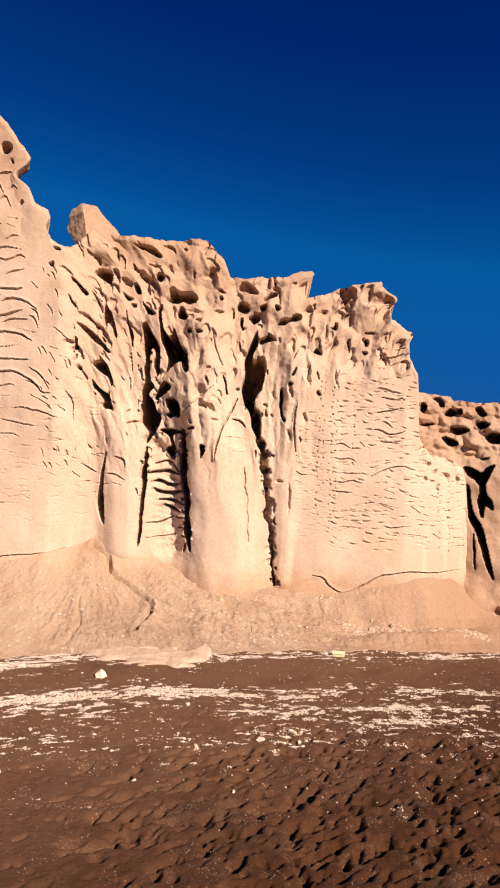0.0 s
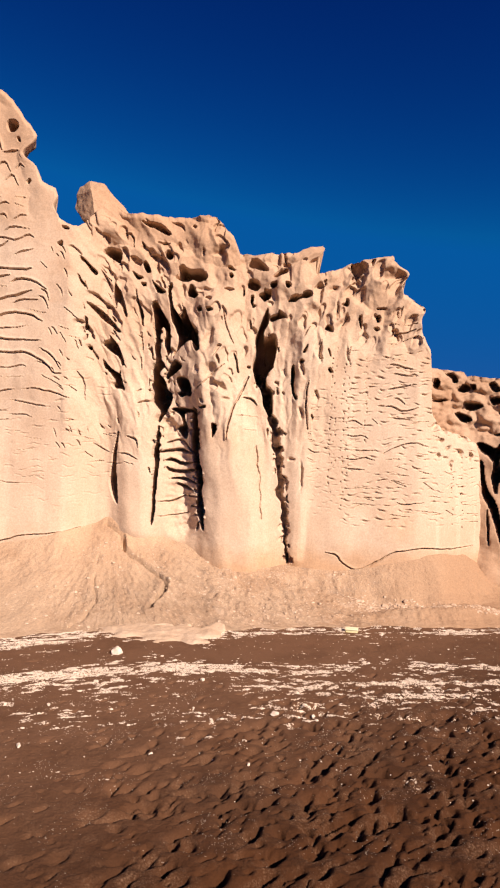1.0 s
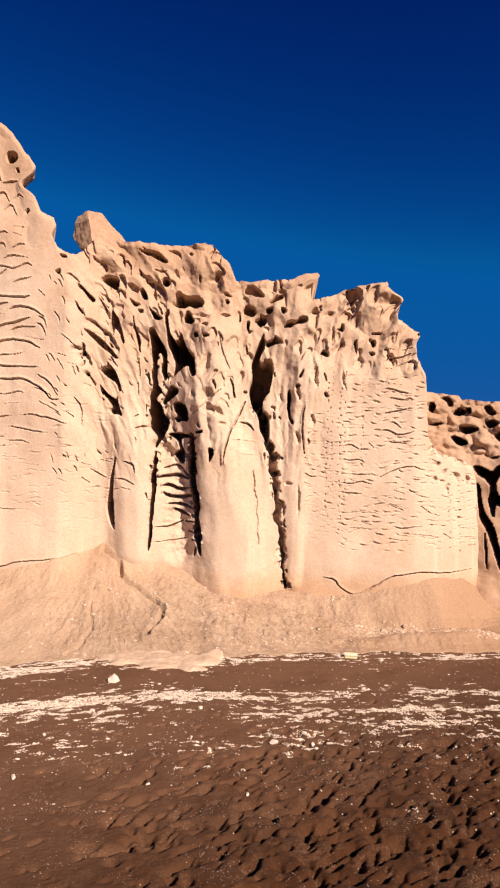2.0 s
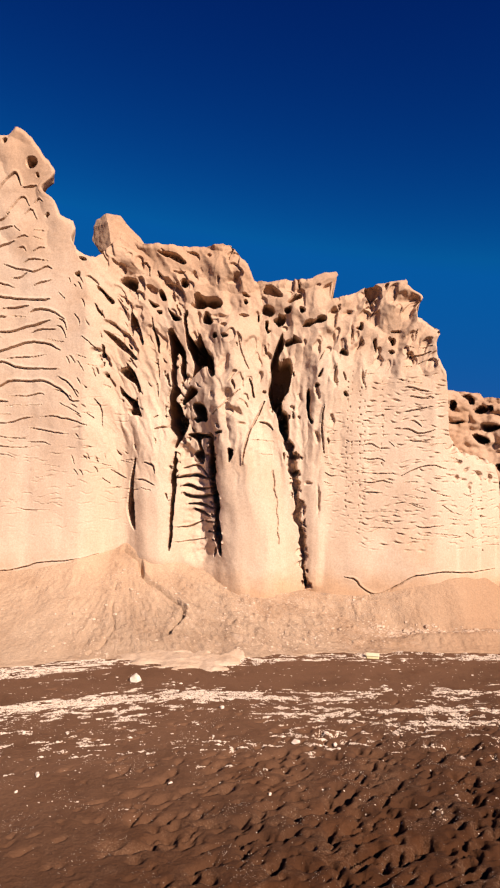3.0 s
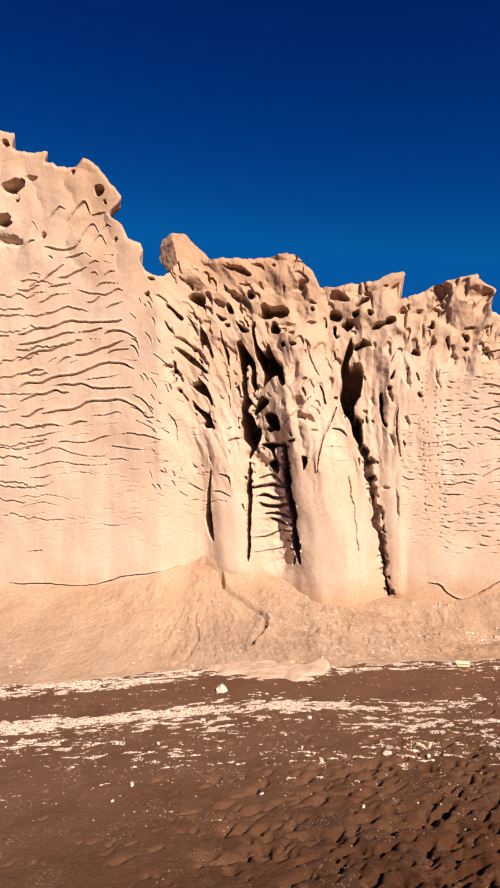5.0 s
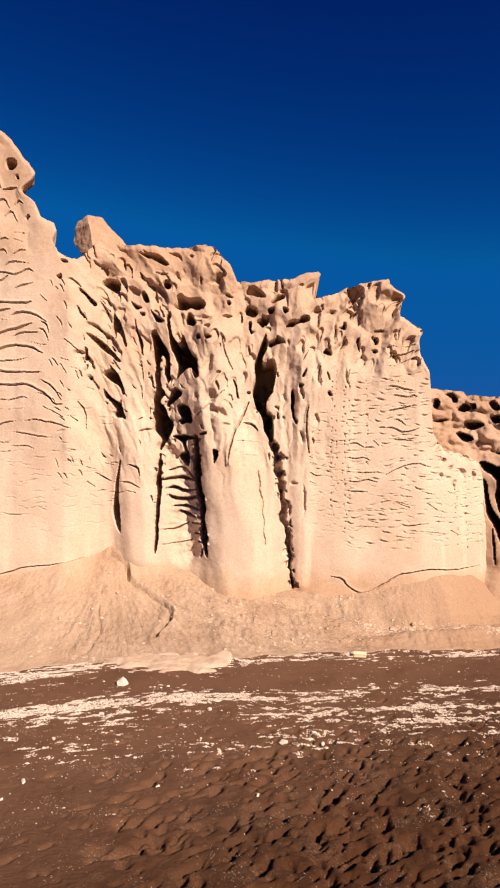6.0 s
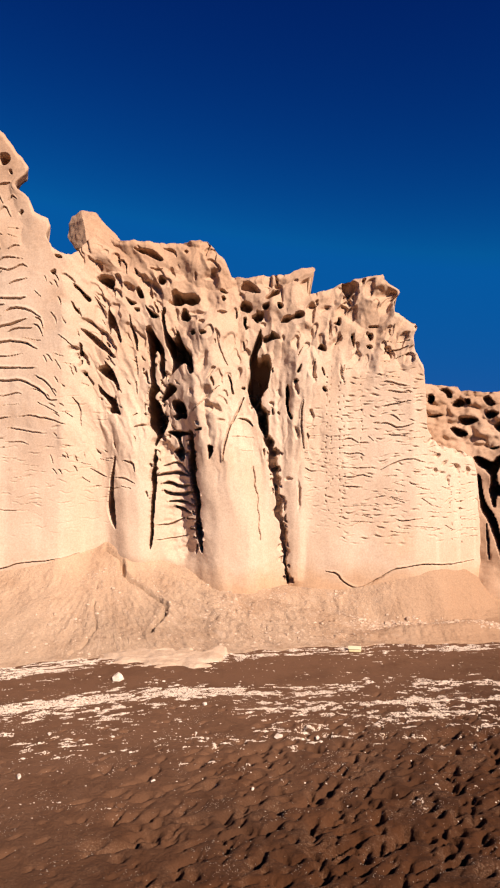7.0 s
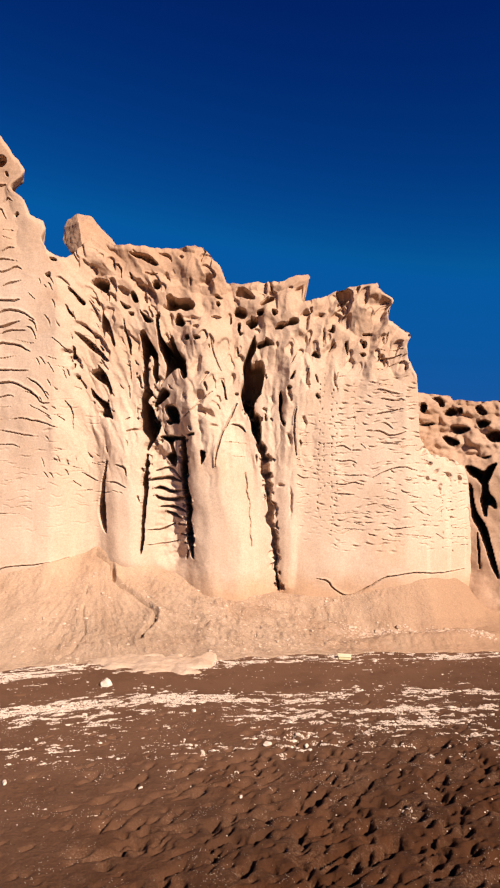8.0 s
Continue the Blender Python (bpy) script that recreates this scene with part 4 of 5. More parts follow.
wall.mark([(-3.28, 2.61), (-2.79, 2.61), (-2.27, 2.73)], 0.023, 0.103)
wall.mark([(-4.58, 4.60), (-4.28, 4.59), (-3.96, 4.42)], 0.023, 0.103)
wall.mark([(-4.38, 4.33), (-4.08, 4.26)], 0.023, 0.103)
wall.mark([(-5.41, 4.88), (-5.22, 4.77), (-4.92, 4.64)], 0.023, 0.103)
wall.mark([(-5.15, 5.20), (-4.81, 5.13)], 0.023, 0.103)
wall.mark([(-5.63, 4.62), (-5.41, 4.45)], 0.023, 0.103)
wall.mark([(-5.35, 4.32), (-5.09, 4.33)], 0.023, 0.103)
wall.mark([(-5.68, 5.08), (-5.41, 5.01)], 0.023, 0.103)
wall.mark([(-4.31, 5.15), (-4.04, 5.08), (-3.96, 4.81)], 0.033, 0.137)
wall.mark([(-4.09, 6.63), (-3.96, 6.69)], 0.033, 0.137)
wall.mark([(-4.03, 6.24), (-3.80, 6.32), (-3.50, 6.31)], 0.033, 0.137)
wall.mark([(-4.72, 11.87), (-4.46, 11.82), (-4.40, 11.40)], 0.028, 0.171)
wall.mark([(-4.81, 10.87), (-4.77, 10.56)], 0.028, 0.171)
wall.mark([(-4.02, 8.57), (-3.98, 8.00)], 0.028, 0.171)
wall.mark([(-4.01, 7.76), (-4.00, 7.36)], 0.028, 0.171)
wall.mark([(-6.48, 8.37), (-6.28, 8.06)], 0.024, 0.120)
wall.mark([(-5.96, 7.18), (-5.75, 6.92), (-5.68, 6.26)], 0.024, 0.120)
wall.mark([(-7.16, 7.43), (-6.82, 7.32), (-6.62, 7.05), (-6.38, 7.08)], 0.024, 0.120)
wall.mark([(-6.99, 7.00), (-6.35, 6.68)], 0.024, 0.120)
wall.mark([(-7.15, 6.55), (-6.61, 6.46), (-6.10, 6.29)], 0.024, 0.120)
wall.mark([(-7.09, 7.86), (-6.75, 7.65), (-6.41, 7.21)], 0.024, 0.120)
wall.mark([(-6.16, 6.71), (-5.91, 6.52)], 0.024, 0.120)
wall.mark([(-7.17, 9.74), (-6.96, 9.66), (-6.89, 9.39)], 0.024, 0.120)
wall.mark([(-7.17, 9.50), (-7.03, 9.45), (-6.89, 9.12)], 0.024, 0.120)
wall.mark([(-6.48, 8.57), (-6.22, 8.46)], 0.024, 0.120)
wall.mark([(-6.35, 9.16), (-5.93, 8.81)], 0.024, 0.120)
wall.mark([(-7.17, 10.58), (-6.97, 10.40)], 0.024, 0.120)
wall.mark([(-6.19, 8.26), (-5.90, 8.24)], 0.024, 0.120)
wall.mark([(-0.47, 7.20), (-0.71, 6.62), (-0.95, 6.11), (-1.09, 5.53), (-1.10, 5.14)], 0.033, 0.205)
wall.mark([(-0.62, 6.52), (-0.33, 6.48), (-0.17, 6.31)], 0.033, 0.205)
wall.mark([(-1.33, 9.29), (-1.31, 9.02), (-1.14, 8.54), (-0.99, 8.24)], 0.023, 0.103)
wall.mark([(-0.82, 5.94), (-0.18, 5.92)], 0.023, 0.103)
wall.mark([(-2.11, 6.73), (-1.64, 7.18), (-1.24, 7.56)], 0.023, 0.103)
wall.mark([(-0.58, 5.48), (-0.19, 5.47)], 0.023, 0.103)
wall.mark([(1.49, 7.12), (1.41, 6.73), (1.42, 5.96), (1.50, 5.58)], 0.028, 0.171)
wall.mark([(2.38, 9.65), (2.36, 9.16)], 0.028, 0.171)
wall.mark([(2.56, 9.02), (2.74, 9.30)], 0.028, 0.171)
wall.mark([(1.85, 8.46), (1.78, 7.88), (1.92, 7.88)], 0.023, 0.120)
wall.mark([(2.83, 8.32), (2.75, 7.87)], 0.023, 0.120)
wall.mark([(2.82, 7.77), (2.82, 7.65)], 0.023, 0.120)
wall.mark([(4.17, 9.10), (4.38, 9.08)], 0.023, 0.120)
wall.mark([(4.61, 9.09), (4.99, 9.16)], 0.023, 0.120)
wall.mark([(4.24, 8.79), (4.61, 8.83), (4.95, 8.97)], 0.023, 0.120)
wall.mark([(4.54, 8.54), (5.02, 8.75)], 0.023, 0.120)
wall.mark([(4.04, 8.43), (4.33, 8.46)], 0.023, 0.120)
wall.mark([(4.20, 7.93), (4.61, 7.91)], 0.023, 0.120)
wall.mark([(4.06, 7.75), (4.37, 7.75), (4.68, 7.65), (4.95, 7.63)], 0.023, 0.120)
wall.mark([(4.20, 7.48), (4.51, 7.44), (4.98, 7.38)], 0.023, 0.120)
wall.mark([(4.07, 6.96), (4.41, 7.02), (4.98, 7.13)], 0.023, 0.120)
wall.mark([(3.90, 6.39), (4.27, 6.40), (4.60, 6.21), (5.08, 6.39)], 0.023, 0.120)
wall.mark([(4.10, 6.04), (4.40, 6.00), (4.87, 5.98)], 0.023, 0.120)
wall.mark([(4.90, 5.92), (5.43, 5.94)], 0.023, 0.120)
wall.mark([(3.94, 4.87), (4.40, 5.11), (4.94, 5.25), (5.46, 5.12)], 0.020, 0.103)
wall.mark([(5.07, 4.92), (5.42, 4.85)], 0.020, 0.103)
wall.mark([(4.07, 4.67), (4.47, 4.71)], 0.020, 0.103)
wall.mark([(2.96, 6.56), (3.40, 6.54)], 0.020, 0.103)
wall.mark([(2.73, 5.85), (3.00, 5.89), (3.27, 5.74)], 0.020, 0.103)
wall.mark([(2.70, 5.65), (2.97, 5.64)], 0.020, 0.103)
wall.mark([(2.73, 5.41), (3.07, 5.38), (3.23, 5.42), (3.45, 5.32)], 0.020, 0.103)
wall.mark([(2.97, 4.95), (3.27, 4.92), (3.67, 4.96)], 0.020, 0.103)
wall.mark([(2.70, 4.65), (3.00, 4.62), (3.34, 4.71), (3.70, 4.63)], 0.020, 0.103)
wall.mark([(2.64, 4.35), (3.07, 4.32), (3.37, 4.32)], 0.020, 0.103)
wall.mark([(4.40, 4.44), (4.73, 4.36)], 0.020, 0.103)
wall.mark([(4.20, 4.21), (4.80, 4.15)], 0.020, 0.103)
wall.mark([(4.27, 4.01), (4.66, 3.92)], 0.020, 0.103)
wall.mark([(3.60, 5.96), (3.77, 5.83)], 0.020, 0.103)
wall.mark([(1.50, 5.46), (1.60, 5.43)], 0.020, 0.103)
wall.mark([(1.53, 5.26), (1.73, 5.20)], 0.020, 0.103)
wall.mark([(1.52, 4.93), (1.67, 4.83), (1.90, 4.83)], 0.020, 0.103)
wall.mark([(1.51, 4.63), (1.71, 4.56)], 0.020, 0.103)
wall.mark([(4.24, 6.68), (4.47, 6.63), (4.64, 6.48)], 0.020, 0.103)
wall.mark([(1.59, 6.23), (1.79, 6.20)], 0.020, 0.103)
wall.mark([(1.66, 5.96), (1.96, 5.97)], 0.020, 0.103)
wall.mark([(4.22, 4.00), (4.71, 3.83)], 0.020, 0.103)
wall.mark([(3.07, 3.72), (3.87, 3.69)], 0.020, 0.103)
wall.mark([(4.45, 3.30), (4.67, 3.22), (5.30, 3.31)], 0.020, 0.103)
wall.mark([(5.21, 3.05), (5.90, 2.97)], 0.020, 0.103)
wall.mark([(6.11, 3.07), (6.38, 2.92)], 0.020, 0.103)
wall.mark([(5.50, 3.53), (5.90, 3.48)], 0.020, 0.103)
wall.mark([(5.75, 3.70), (6.01, 3.65)], 0.020, 0.103)
wall.mark([(6.79, 3.22), (7.41, 3.18)], 0.020, 0.103)
wall.mark([(6.79, 2.94), (7.47, 2.88)], 0.020, 0.103)
wall.mark([(6.90, 2.66), (7.46, 2.62)], 0.020, 0.103)
wall.mark([(4.22, 2.90), (4.84, 2.84)], 0.020, 0.103)
wall.mark([(5.61, 5.50), (5.98, 5.40)], 0.020, 0.103)
wall.mark([(3.07, 3.23), (3.51, 3.20)], 0.020, 0.103)
wall.mark([(3.34, 3.41), (3.69, 3.33)], 0.020, 0.103)
wall.mark([(5.12, 4.33), (5.60, 4.24)], 0.020, 0.103)
wall.mark([(5.26, 3.97), (5.55, 3.79)], 0.020, 0.103)
wall.mark([(6.02, 4.33), (6.34, 4.23)], 0.020, 0.103)
wall.mark([(2.19, 1.64), (2.55, 1.56), (2.72, 1.31), (3.08, 1.10), (3.34, 1.13), (3.78, 1.37), (4.31, 1.72), (4.84, 1.79), (5.39, 1.86), (6.21, 1.77), (7.26, 1.85)], 0.024, 0.120)

# the farther bluff
FAR_TOP = [(3.15, 8.50), (5.20, 8.17), (5.91, 7.96), (7.13, 7.85), (7.22, 7.71), (8.23, 7.63), (8.91, 7.72), (10.48, 7.66), (13.29, 7.48)]
far = Relief(3.5, 17.0, -0.1, 9.0, 0.034, far_face, FAR_TOP, slant=0.42)

far.hollow([(6.01, 7.51), (6.16, 7.61), (6.29, 7.41), (6.18, 7.22), (5.96, 7.22)], 1.26)
far.hollow([(6.37, 7.74), (6.73, 7.85), (6.94, 7.47), (6.69, 7.42), (6.61, 7.67)], 1.08)
far.hollow([(6.77, 7.21), (7.08, 7.42), (7.36, 7.27), (7.25, 7.12), (6.95, 7.09)], 1.26)
far.hollow([(7.33, 7.43), (7.55, 7.38), (7.50, 7.17), (7.35, 7.17)], 0.72)
far.hollow([(7.95, 7.44), (8.18, 7.54), (8.44, 7.19), (8.23, 7.12), (8.05, 7.21)], 1.08)
far.hollow([(5.87, 6.80), (6.44, 6.85), (6.43, 6.75), (5.94, 6.70)], 0.90)
far.hollow([(7.96, 6.88), (8.22, 6.98), (8.54, 6.84), (8.28, 6.68), (8.03, 6.63)], 0.90)
far.hollow([(6.97, 6.73), (7.41, 6.77), (7.79, 6.63), (7.48, 6.47), (7.13, 6.44)], 1.26)
far.hollow([(6.61, 6.33), (6.89, 6.39), (7.34, 6.13), (7.14, 6.00), (6.85, 6.02)], 1.26)
far.hollow([(8.20, 6.43), (8.46, 6.59), (8.89, 6.55), (8.90, 6.20), (8.41, 6.14)], 1.44)
far.hollow([(7.97, 5.65), (8.35, 5.67), (8.34, 5.61), (8.05, 5.55)], 0.54)
far.hollow([(7.36, 5.35), (7.69, 5.31), (8.00, 5.12), (8.21, 5.32), (8.57, 5.47), (8.39, 5.18), (8.17, 4.80), (8.17, 4.42), (8.41, 4.14), (8.45, 3.81), (8.26, 3.95), (8.12, 3.95), (8.12, 3.57), (8.02, 3.57), (7.84, 4.03), (7.98, 4.60), (7.70, 4.88), (7.47, 5.07)], 2.16)
far.hollow([(7.46, 4.76), (7.61, 4.60), (7.65, 4.13), (7.79, 3.66), (8.07, 3.29), (8.25, 2.63), (8.48, 1.80), (8.52, 1.43), (8.29, 1.80), (8.06, 2.45), (7.83, 3.10), (7.60, 3.47), (7.53, 3.94), (7.49, 4.41)], 2.16)
far.hollow([(7.78, 3.19), (7.87, 2.44), (7.91, 1.74), (7.82, 1.88), (7.76, 2.63)], 0.54)
far.scoop(7.87, 5.65, 0.41, 0.18, 0.24, 0)
far.pit(9.22, 7.29, 0.26, 0.18, 1.33, 0)
far.pit(9.76, 6.70, 0.44, 0.22, 1.71, 0)
far.pit(9.37, 5.88, 0.33, 0.16, 1.33, 0)
far.scoop(8.69, 0.35, 0.32, 0.27, 0.20, 0)

def wind_shelves(relief, rng, x0, x1, z0, z1, gap, length, depth, chance, thick=0.055, fading=1.2):
    """Rows of short, wavering shelves, as wind and salt leave them on the plain faces."""
    z = z0
    while z < z1:
        x = x0 + rng.uniform(0, length)
        while x < x1:
            long = length * rng.uniform(0.35, 1.5)
            if rng.rand() < chance:
                n = max(3, int(long / 0.12))
                xs = np.linspace(x, x + long, n)
                zs = z + rng.uniform(-0.35, 0.35) * gap + 0.10 * gap * np.cumsum(rng.normal(0, 1, n)) + 0.6 * gap * perlin(xs * 0.5, xs * 0 + z)
                fade = smooth(z0 - 0.2, z0 + fading, z)
                relief.ledge(list(zip(xs, zs)), depth * rng.uniform(0.5, 1.2) * (0.35 + 0.65 * fade), thick)
            x += long + rng.uniform(0.1, 0.6) * length
        z += gap * rng.uniform(0.85, 1.15)


rng = np.random.RandomState(11)
wind_shelves(wall, rng, -15.4, -11.1, 3.0, 12.5, 0.36, 1.7, 0.11, 0.8)
wind_shelves(wall, rng, -10.8, -5.6, 2.9, 6.0, 0.20, 0.35, 0.045, 0.5, 0.04)
wind_shelves(wall, rng, -6.6, -4.9, 3.0, 7.6, 0.26, 0.4, 0.05, 0.4, 0.045)
wind_shelves(wall, rng, 1.5, 3.0, 2.9, 7.0, 0.18, 0.17, 0.09, 0.8, 0.05, 0.4)
wind_shelves(wall, rng, 2.6, 7.3, 2.6, 8.2, 0.19, 0.24, 0.10, 0.75, 0.052, 0.4)
# strings of small holes under the run marks
for x, low, high in ((2.22, 3.6, 8.0), (2.36, 4.4, 8.3), (2.62, 3.1, 7.9), (2.78, 4.0, 7.4), (3.35, 5.2, 8.2), (6.35, 2.6, 4.6), (6.75, 2.5, 5.0)):
    z = low
    while z < high:
        wall.pit(x + rng.uniform(-0.03, 0.03), z, rng.uniform(0.016, 0.027), rng.uniform(0.025, 0.06), 0.08)
        z += rng.uniform(0.10, 0.34)
# crumbled edges of the long cleft and of the recess
for line, count, spread in CREVICES:
    zs, xs = [p[1] for p in line][::-1], [p[0] for p in line][::-1]
    for _ in range(count):
        z = rng.uniform(zs[0], zs[-1])
        wall.pit(float(np.interp(z, zs, xs)) + rng.normal(0, spread), z, rng.uniform(0.03, 0.08), rng.uniform(0.06, 0.17), rng.uniform(0.1, 0.3), rng.uniform(-40, 40))

X, Z = wall.U, wall.V
high = smooth(7.2, 9.3, Z + 0.25 * np.minimum(X, 0)) * smooth(-6.6, -5.2, X)
folds = smooth(3.6, 6.5, Z) * smooth(-6.4, -5.2, X) * smooth(2.6, 1.6, X)
lean = X + np.interp(X, [-6, -3, 0, 4], [0.55, 0.25, 0.0, -0.35]) * (Z - 9)
swirl = lean + 0.35 * layered(X * 0.9 + 3, Z * 0.9, 2)
flute = np.abs(layered(lean * 1.1, Z * 0.22 + 3, 3))
wall.base += high * 0.55 * (0.35 - np.abs(layered(lean * 0.5, Z * 0.45 + 8, 2)))
wall.base += np.maximum(folds, high) * 0.24 * (0.3 - flute)
wall.base += high * 0.17 * (scallops(lean * 1.3, Z * 0.6, 3) - 0.4) + np.maximum(folds, high) * 0.05 * (scallops(swirl * 2.7 + 9, Z * 1.05 + 0.3 * layered(X, Z * 0.6, 2), 40) - 0.4)
tower_top = smooth(11.5, 13.0, Z) * smooth(-6.6, -7.4, X)
wall.base += tower_top * 0.22 * (0.3 - np.abs(layered(X * 0.55 + 3, Z * 0.5, 2)))
wall.base += 0.16 * layered(X * 0.35, Z * 0.25, 3) + (0.0015 + 0.006 * smooth(5.5, 8.5, Z)) * layered(X * 3.1 + 0.7 * Z, Z * 3.1 - 0.7 * X, 4)
for _ in range(50):
    x, z = rng.uniform(-6.3, -2.6), rng.uniform(5.2, 11.0)
    wall.pit(x, z, rng.uniform(0.018, 0.035), rng.uniform(0.09, 0.24), rng.uniform(0.06, 0.16), 35 + rng.uniform(-25, 25))
for _ in range(45):
    x, z = rng.uniform(-6.0, 5.4), rng.uniform(5.5, 12.3)
    if rng.rand() > 0.15 + 0.85 * smooth(6.5, 9.0, z) or (x > 2 and z < 8.2):
        continue
    tilt = float(np.interp(x, [-6, -3, 0, 4], [38, 18, 0, -18])) + rng.uniform(-18, 18)
    w = rng.uniform(0.03, 0.09)
    wall.pit(x, z, w, w * rng.uniform(1.5, 4.5), rng.uniform(0.1, 0.3), tilt)

# shells between the great hollows
for _ in range(190):
    x, z = rng.uniform(-6.2, 5.2), rng.uniform(6.2, 12.4)
    if rng.rand() > 0.15 + 0.85 * smooth(7.0, 9.2, z) or (x > 1.9 and z < 8.4):
        continue
    tilt = float(np.interp(x, [-6, -3, 0, 4], [42, 20, -5, -24])) + rng.uniform(-20, 20)
    w = rng.uniform(0.07, 0.20)
    wall.shell(x, z, w, w * rng.uniform(1.2, 2.8), w * rng.uniform(0.5, 1.1), tilt)
# the frayed edge where tower and fluted face meet
for _ in range(22):
    z = rng.uniform(4.6, 11.6)
    x = -6.62 + 0.16 * rng.normal() + 0.09 * max(0, 8.5 - z)
    dx, dz = rng.uniform(0.06, 0.20), rng.uniform(0.08, 0.28)
    wall.mark([(x, z), (x + 0.45 * dx, z - 0.35 * dz), (x + dx, z - dz)], rng.uniform(0.016, 0.026), rng.uniform(0.05, 0.10))

cliff = tagged(new("cliff"), "pale wind-carved pumice cliff with clefts and shelves", "cliff", kind="structure")
for part_name, a, b in (("tower", -99, -6.62), ("fluted_face", -6.62, 1.0), ("rippled_buttress", 1.0, 99)):
    body = wall.built(a, b)
    sheet(part_name, body, *body.shape[:2], PUMICE_WALL, cliff)

far.base += 0.35 * layered(far.X * 0.5, far.Z * 0.4, 3) + 0.03 * layered(far.X * 3, far.Z * 3, 3)
far.base += smooth(5.0, 6.2, far.Z) * 0.5 * (0.3 - np.abs(layered(far.X * 1.1, far.Z * 1.4, 3)))
body = far.built()
tagged(sheet("far_cliff", body, *body.shape[:2], PUMICE_FAR), "brown pumice bluff with a row of dark hollows", "cliff", kind="structure")


# ---- the perched block on the plateau
def boulder(name, sizes, material, cuts, seed, detail=5, dents=0.06, sides=()):
    """A broken stone: a rounded block cut by planes, then worn."""
    r = random.Random(seed)
    bm = bmesh.new()
    bmesh.ops.create_icosphere(bm, subdivisions=detail, radius=1.0)
    planes = [(Vector(n).normalized(), d) for n, d in sides]
    for _ in range(cuts):
        n = Vector((r.gauss(0, 1), r.gauss(0, 1), r.gauss(0, 1))).normalized()
        planes.append((n, r.uniform(0.66, 0.9)))
    for v in bm.verts:
        v.co /= (abs(v.co.x) ** 4 + abs(v.co.y) ** 4 + abs(v.co.z) ** 4) ** 0.25
        for n, d in planes:
            over = v.co.dot(n) - d
            if over > 0:
                v.co -= n * over
        v.co += dents * (noise.noise_vector(v.co * 1.4 + Vector((seed, 0, 0))) + 0.4 * noise.noise_vector(v.co * 4 + Vector((0, seed, 0))))
        v.co.x, v.co.y, v.co.z = v.co.x * sizes[0], v.co.y * sizes[1], v.co.z * sizes[2]
    me = bpy.data.meshes.new(name)
    bm.to_mesh(me)
    bm.free()
    me.materials.append(material)
    return new(name, me)


def broken_block(name, hulls, material, seed, wear):
    """A stone of one or more sharp-edged blocks, each the hull of its corners, with a worn skin."""
    me = bpy.data.meshes.new(name)
    whole = bmesh.new()
    for corners in hulls:
        bm = bmesh.new()
        for c in corners:
            bm.verts.new(c)
        bmesh.ops.convex_hull(bm, input=bm.verts[:])
        bmesh.ops.delete(bm, geom=[v for v in bm.verts if not v.link_faces], context="VERTS")
        for _ in range(4):
            bmesh.ops.subdivide_edges(bm, edges=bm.edges[:], cuts=1, use_grid_fill=True)
        bmesh.ops.triangulate(bm, faces=bm.faces[:])
        for v in bm.verts:
            v.co += wear * (noise.noise_vector(v.co * 2.2 + Vector((seed, 0, 0))) + 0.5 * noise.noise_vector(v.co * 7 + Vector((0, seed, 0))))
        bm.to_mesh(me)
        whole.from_mesh(me)
        bm.free()
    whole.to_mesh(me)
    whole.free()
    me.materials.append(material)
    return new(name, me)


BLOCK = [(-6.54, 21.7, 13.27), (-6.43, 21.7, 13.53), (-6.03, 21.4, 13.63), (-5.86, 21.05, 13.17), (-5.64, 20.98, 12.15), (-6.26, 21.4, 12.38), (-6.55, 21.7, 12.8), (-5.5, 21.3, 13.51), (-5.32, 21.3, 13.3), (-5.23, 21.1, 12.06)]
WEDGE = [(-5.51, 21.4, 13.49), (-5.31, 21.3, 13.16), (-5.04, 21.35, 12.98), (-4.8, 21.4, 12.76), (-4.58, 21.5, 12.49), (-4.51, 21.3, 11.98), (-5.6, 21.05, 11.97), (-5.41, 21.12, 12.67)]
block = broken_block("boulder", [
    BLOCK + [(x + 0.12, 22.4, z - 0.12) for x, y, z in BLOCK],
    WEDGE + [(x - 0.05, 22.2, z - 0.1) for x, y, z in WEDGE],
], PUMICE_WALL, 12, 0.035)
tagged(block, "angular pale boulder perched on the cliff edge", "boulder")

# ---- scree at the foot
FOOT = [(-16, 13.2), (-8.9, 14.9), (-6.4, 15.9), (-4.6, 16.7), (-2.6, 17.0), (-1.2, 17.2), (-0.2, 17.5), (1.4, 17.85), (5.8, 18.35), (9, 18.9), (18, 19.5)]
CREST = [(-16, 1.5), (-9.2, 1.66), (-7.8, 1.73), (-5.8, 2.2), (-4.95, 2.7), (-3.4, 2.05), (-2.6, 1.82), (-1.9, 1.72), (-1.2, 1.66), (-0.5, 1.52), (0.3, 1.32), (0.9, 1.12), (3.2, 1.06), (4.4, 1.62), (6.8, 1.68), (7.6, 1.1), (8.6, 0.45), (18, 0.6)]
sx, sy = np.arange(-12, 12, 0.033), np.arange(13.2, 22.0, 0.033)
SX, SY = np.meshgrid(sx, sy)
foot = np.interp(SX, *np.array(FOOT).T) + 0.25 * layered(SX * 0.9, SX * 0 + 2, 3)
plain = np.interp(sx, *np.array(CREST).T)
plain = np.convolve(np.pad(plain, 21, mode="edge"), np.ones(43) / 43, "valid")
crest = np.interp(SX + 0.25 * layered(SX * 0.8, SY * 0.8, 3), sx, plain)
face = wall_face(SX, crest)
up = (SY - foot) / (face - foot)
rise = np.clip(up, 0, 1)
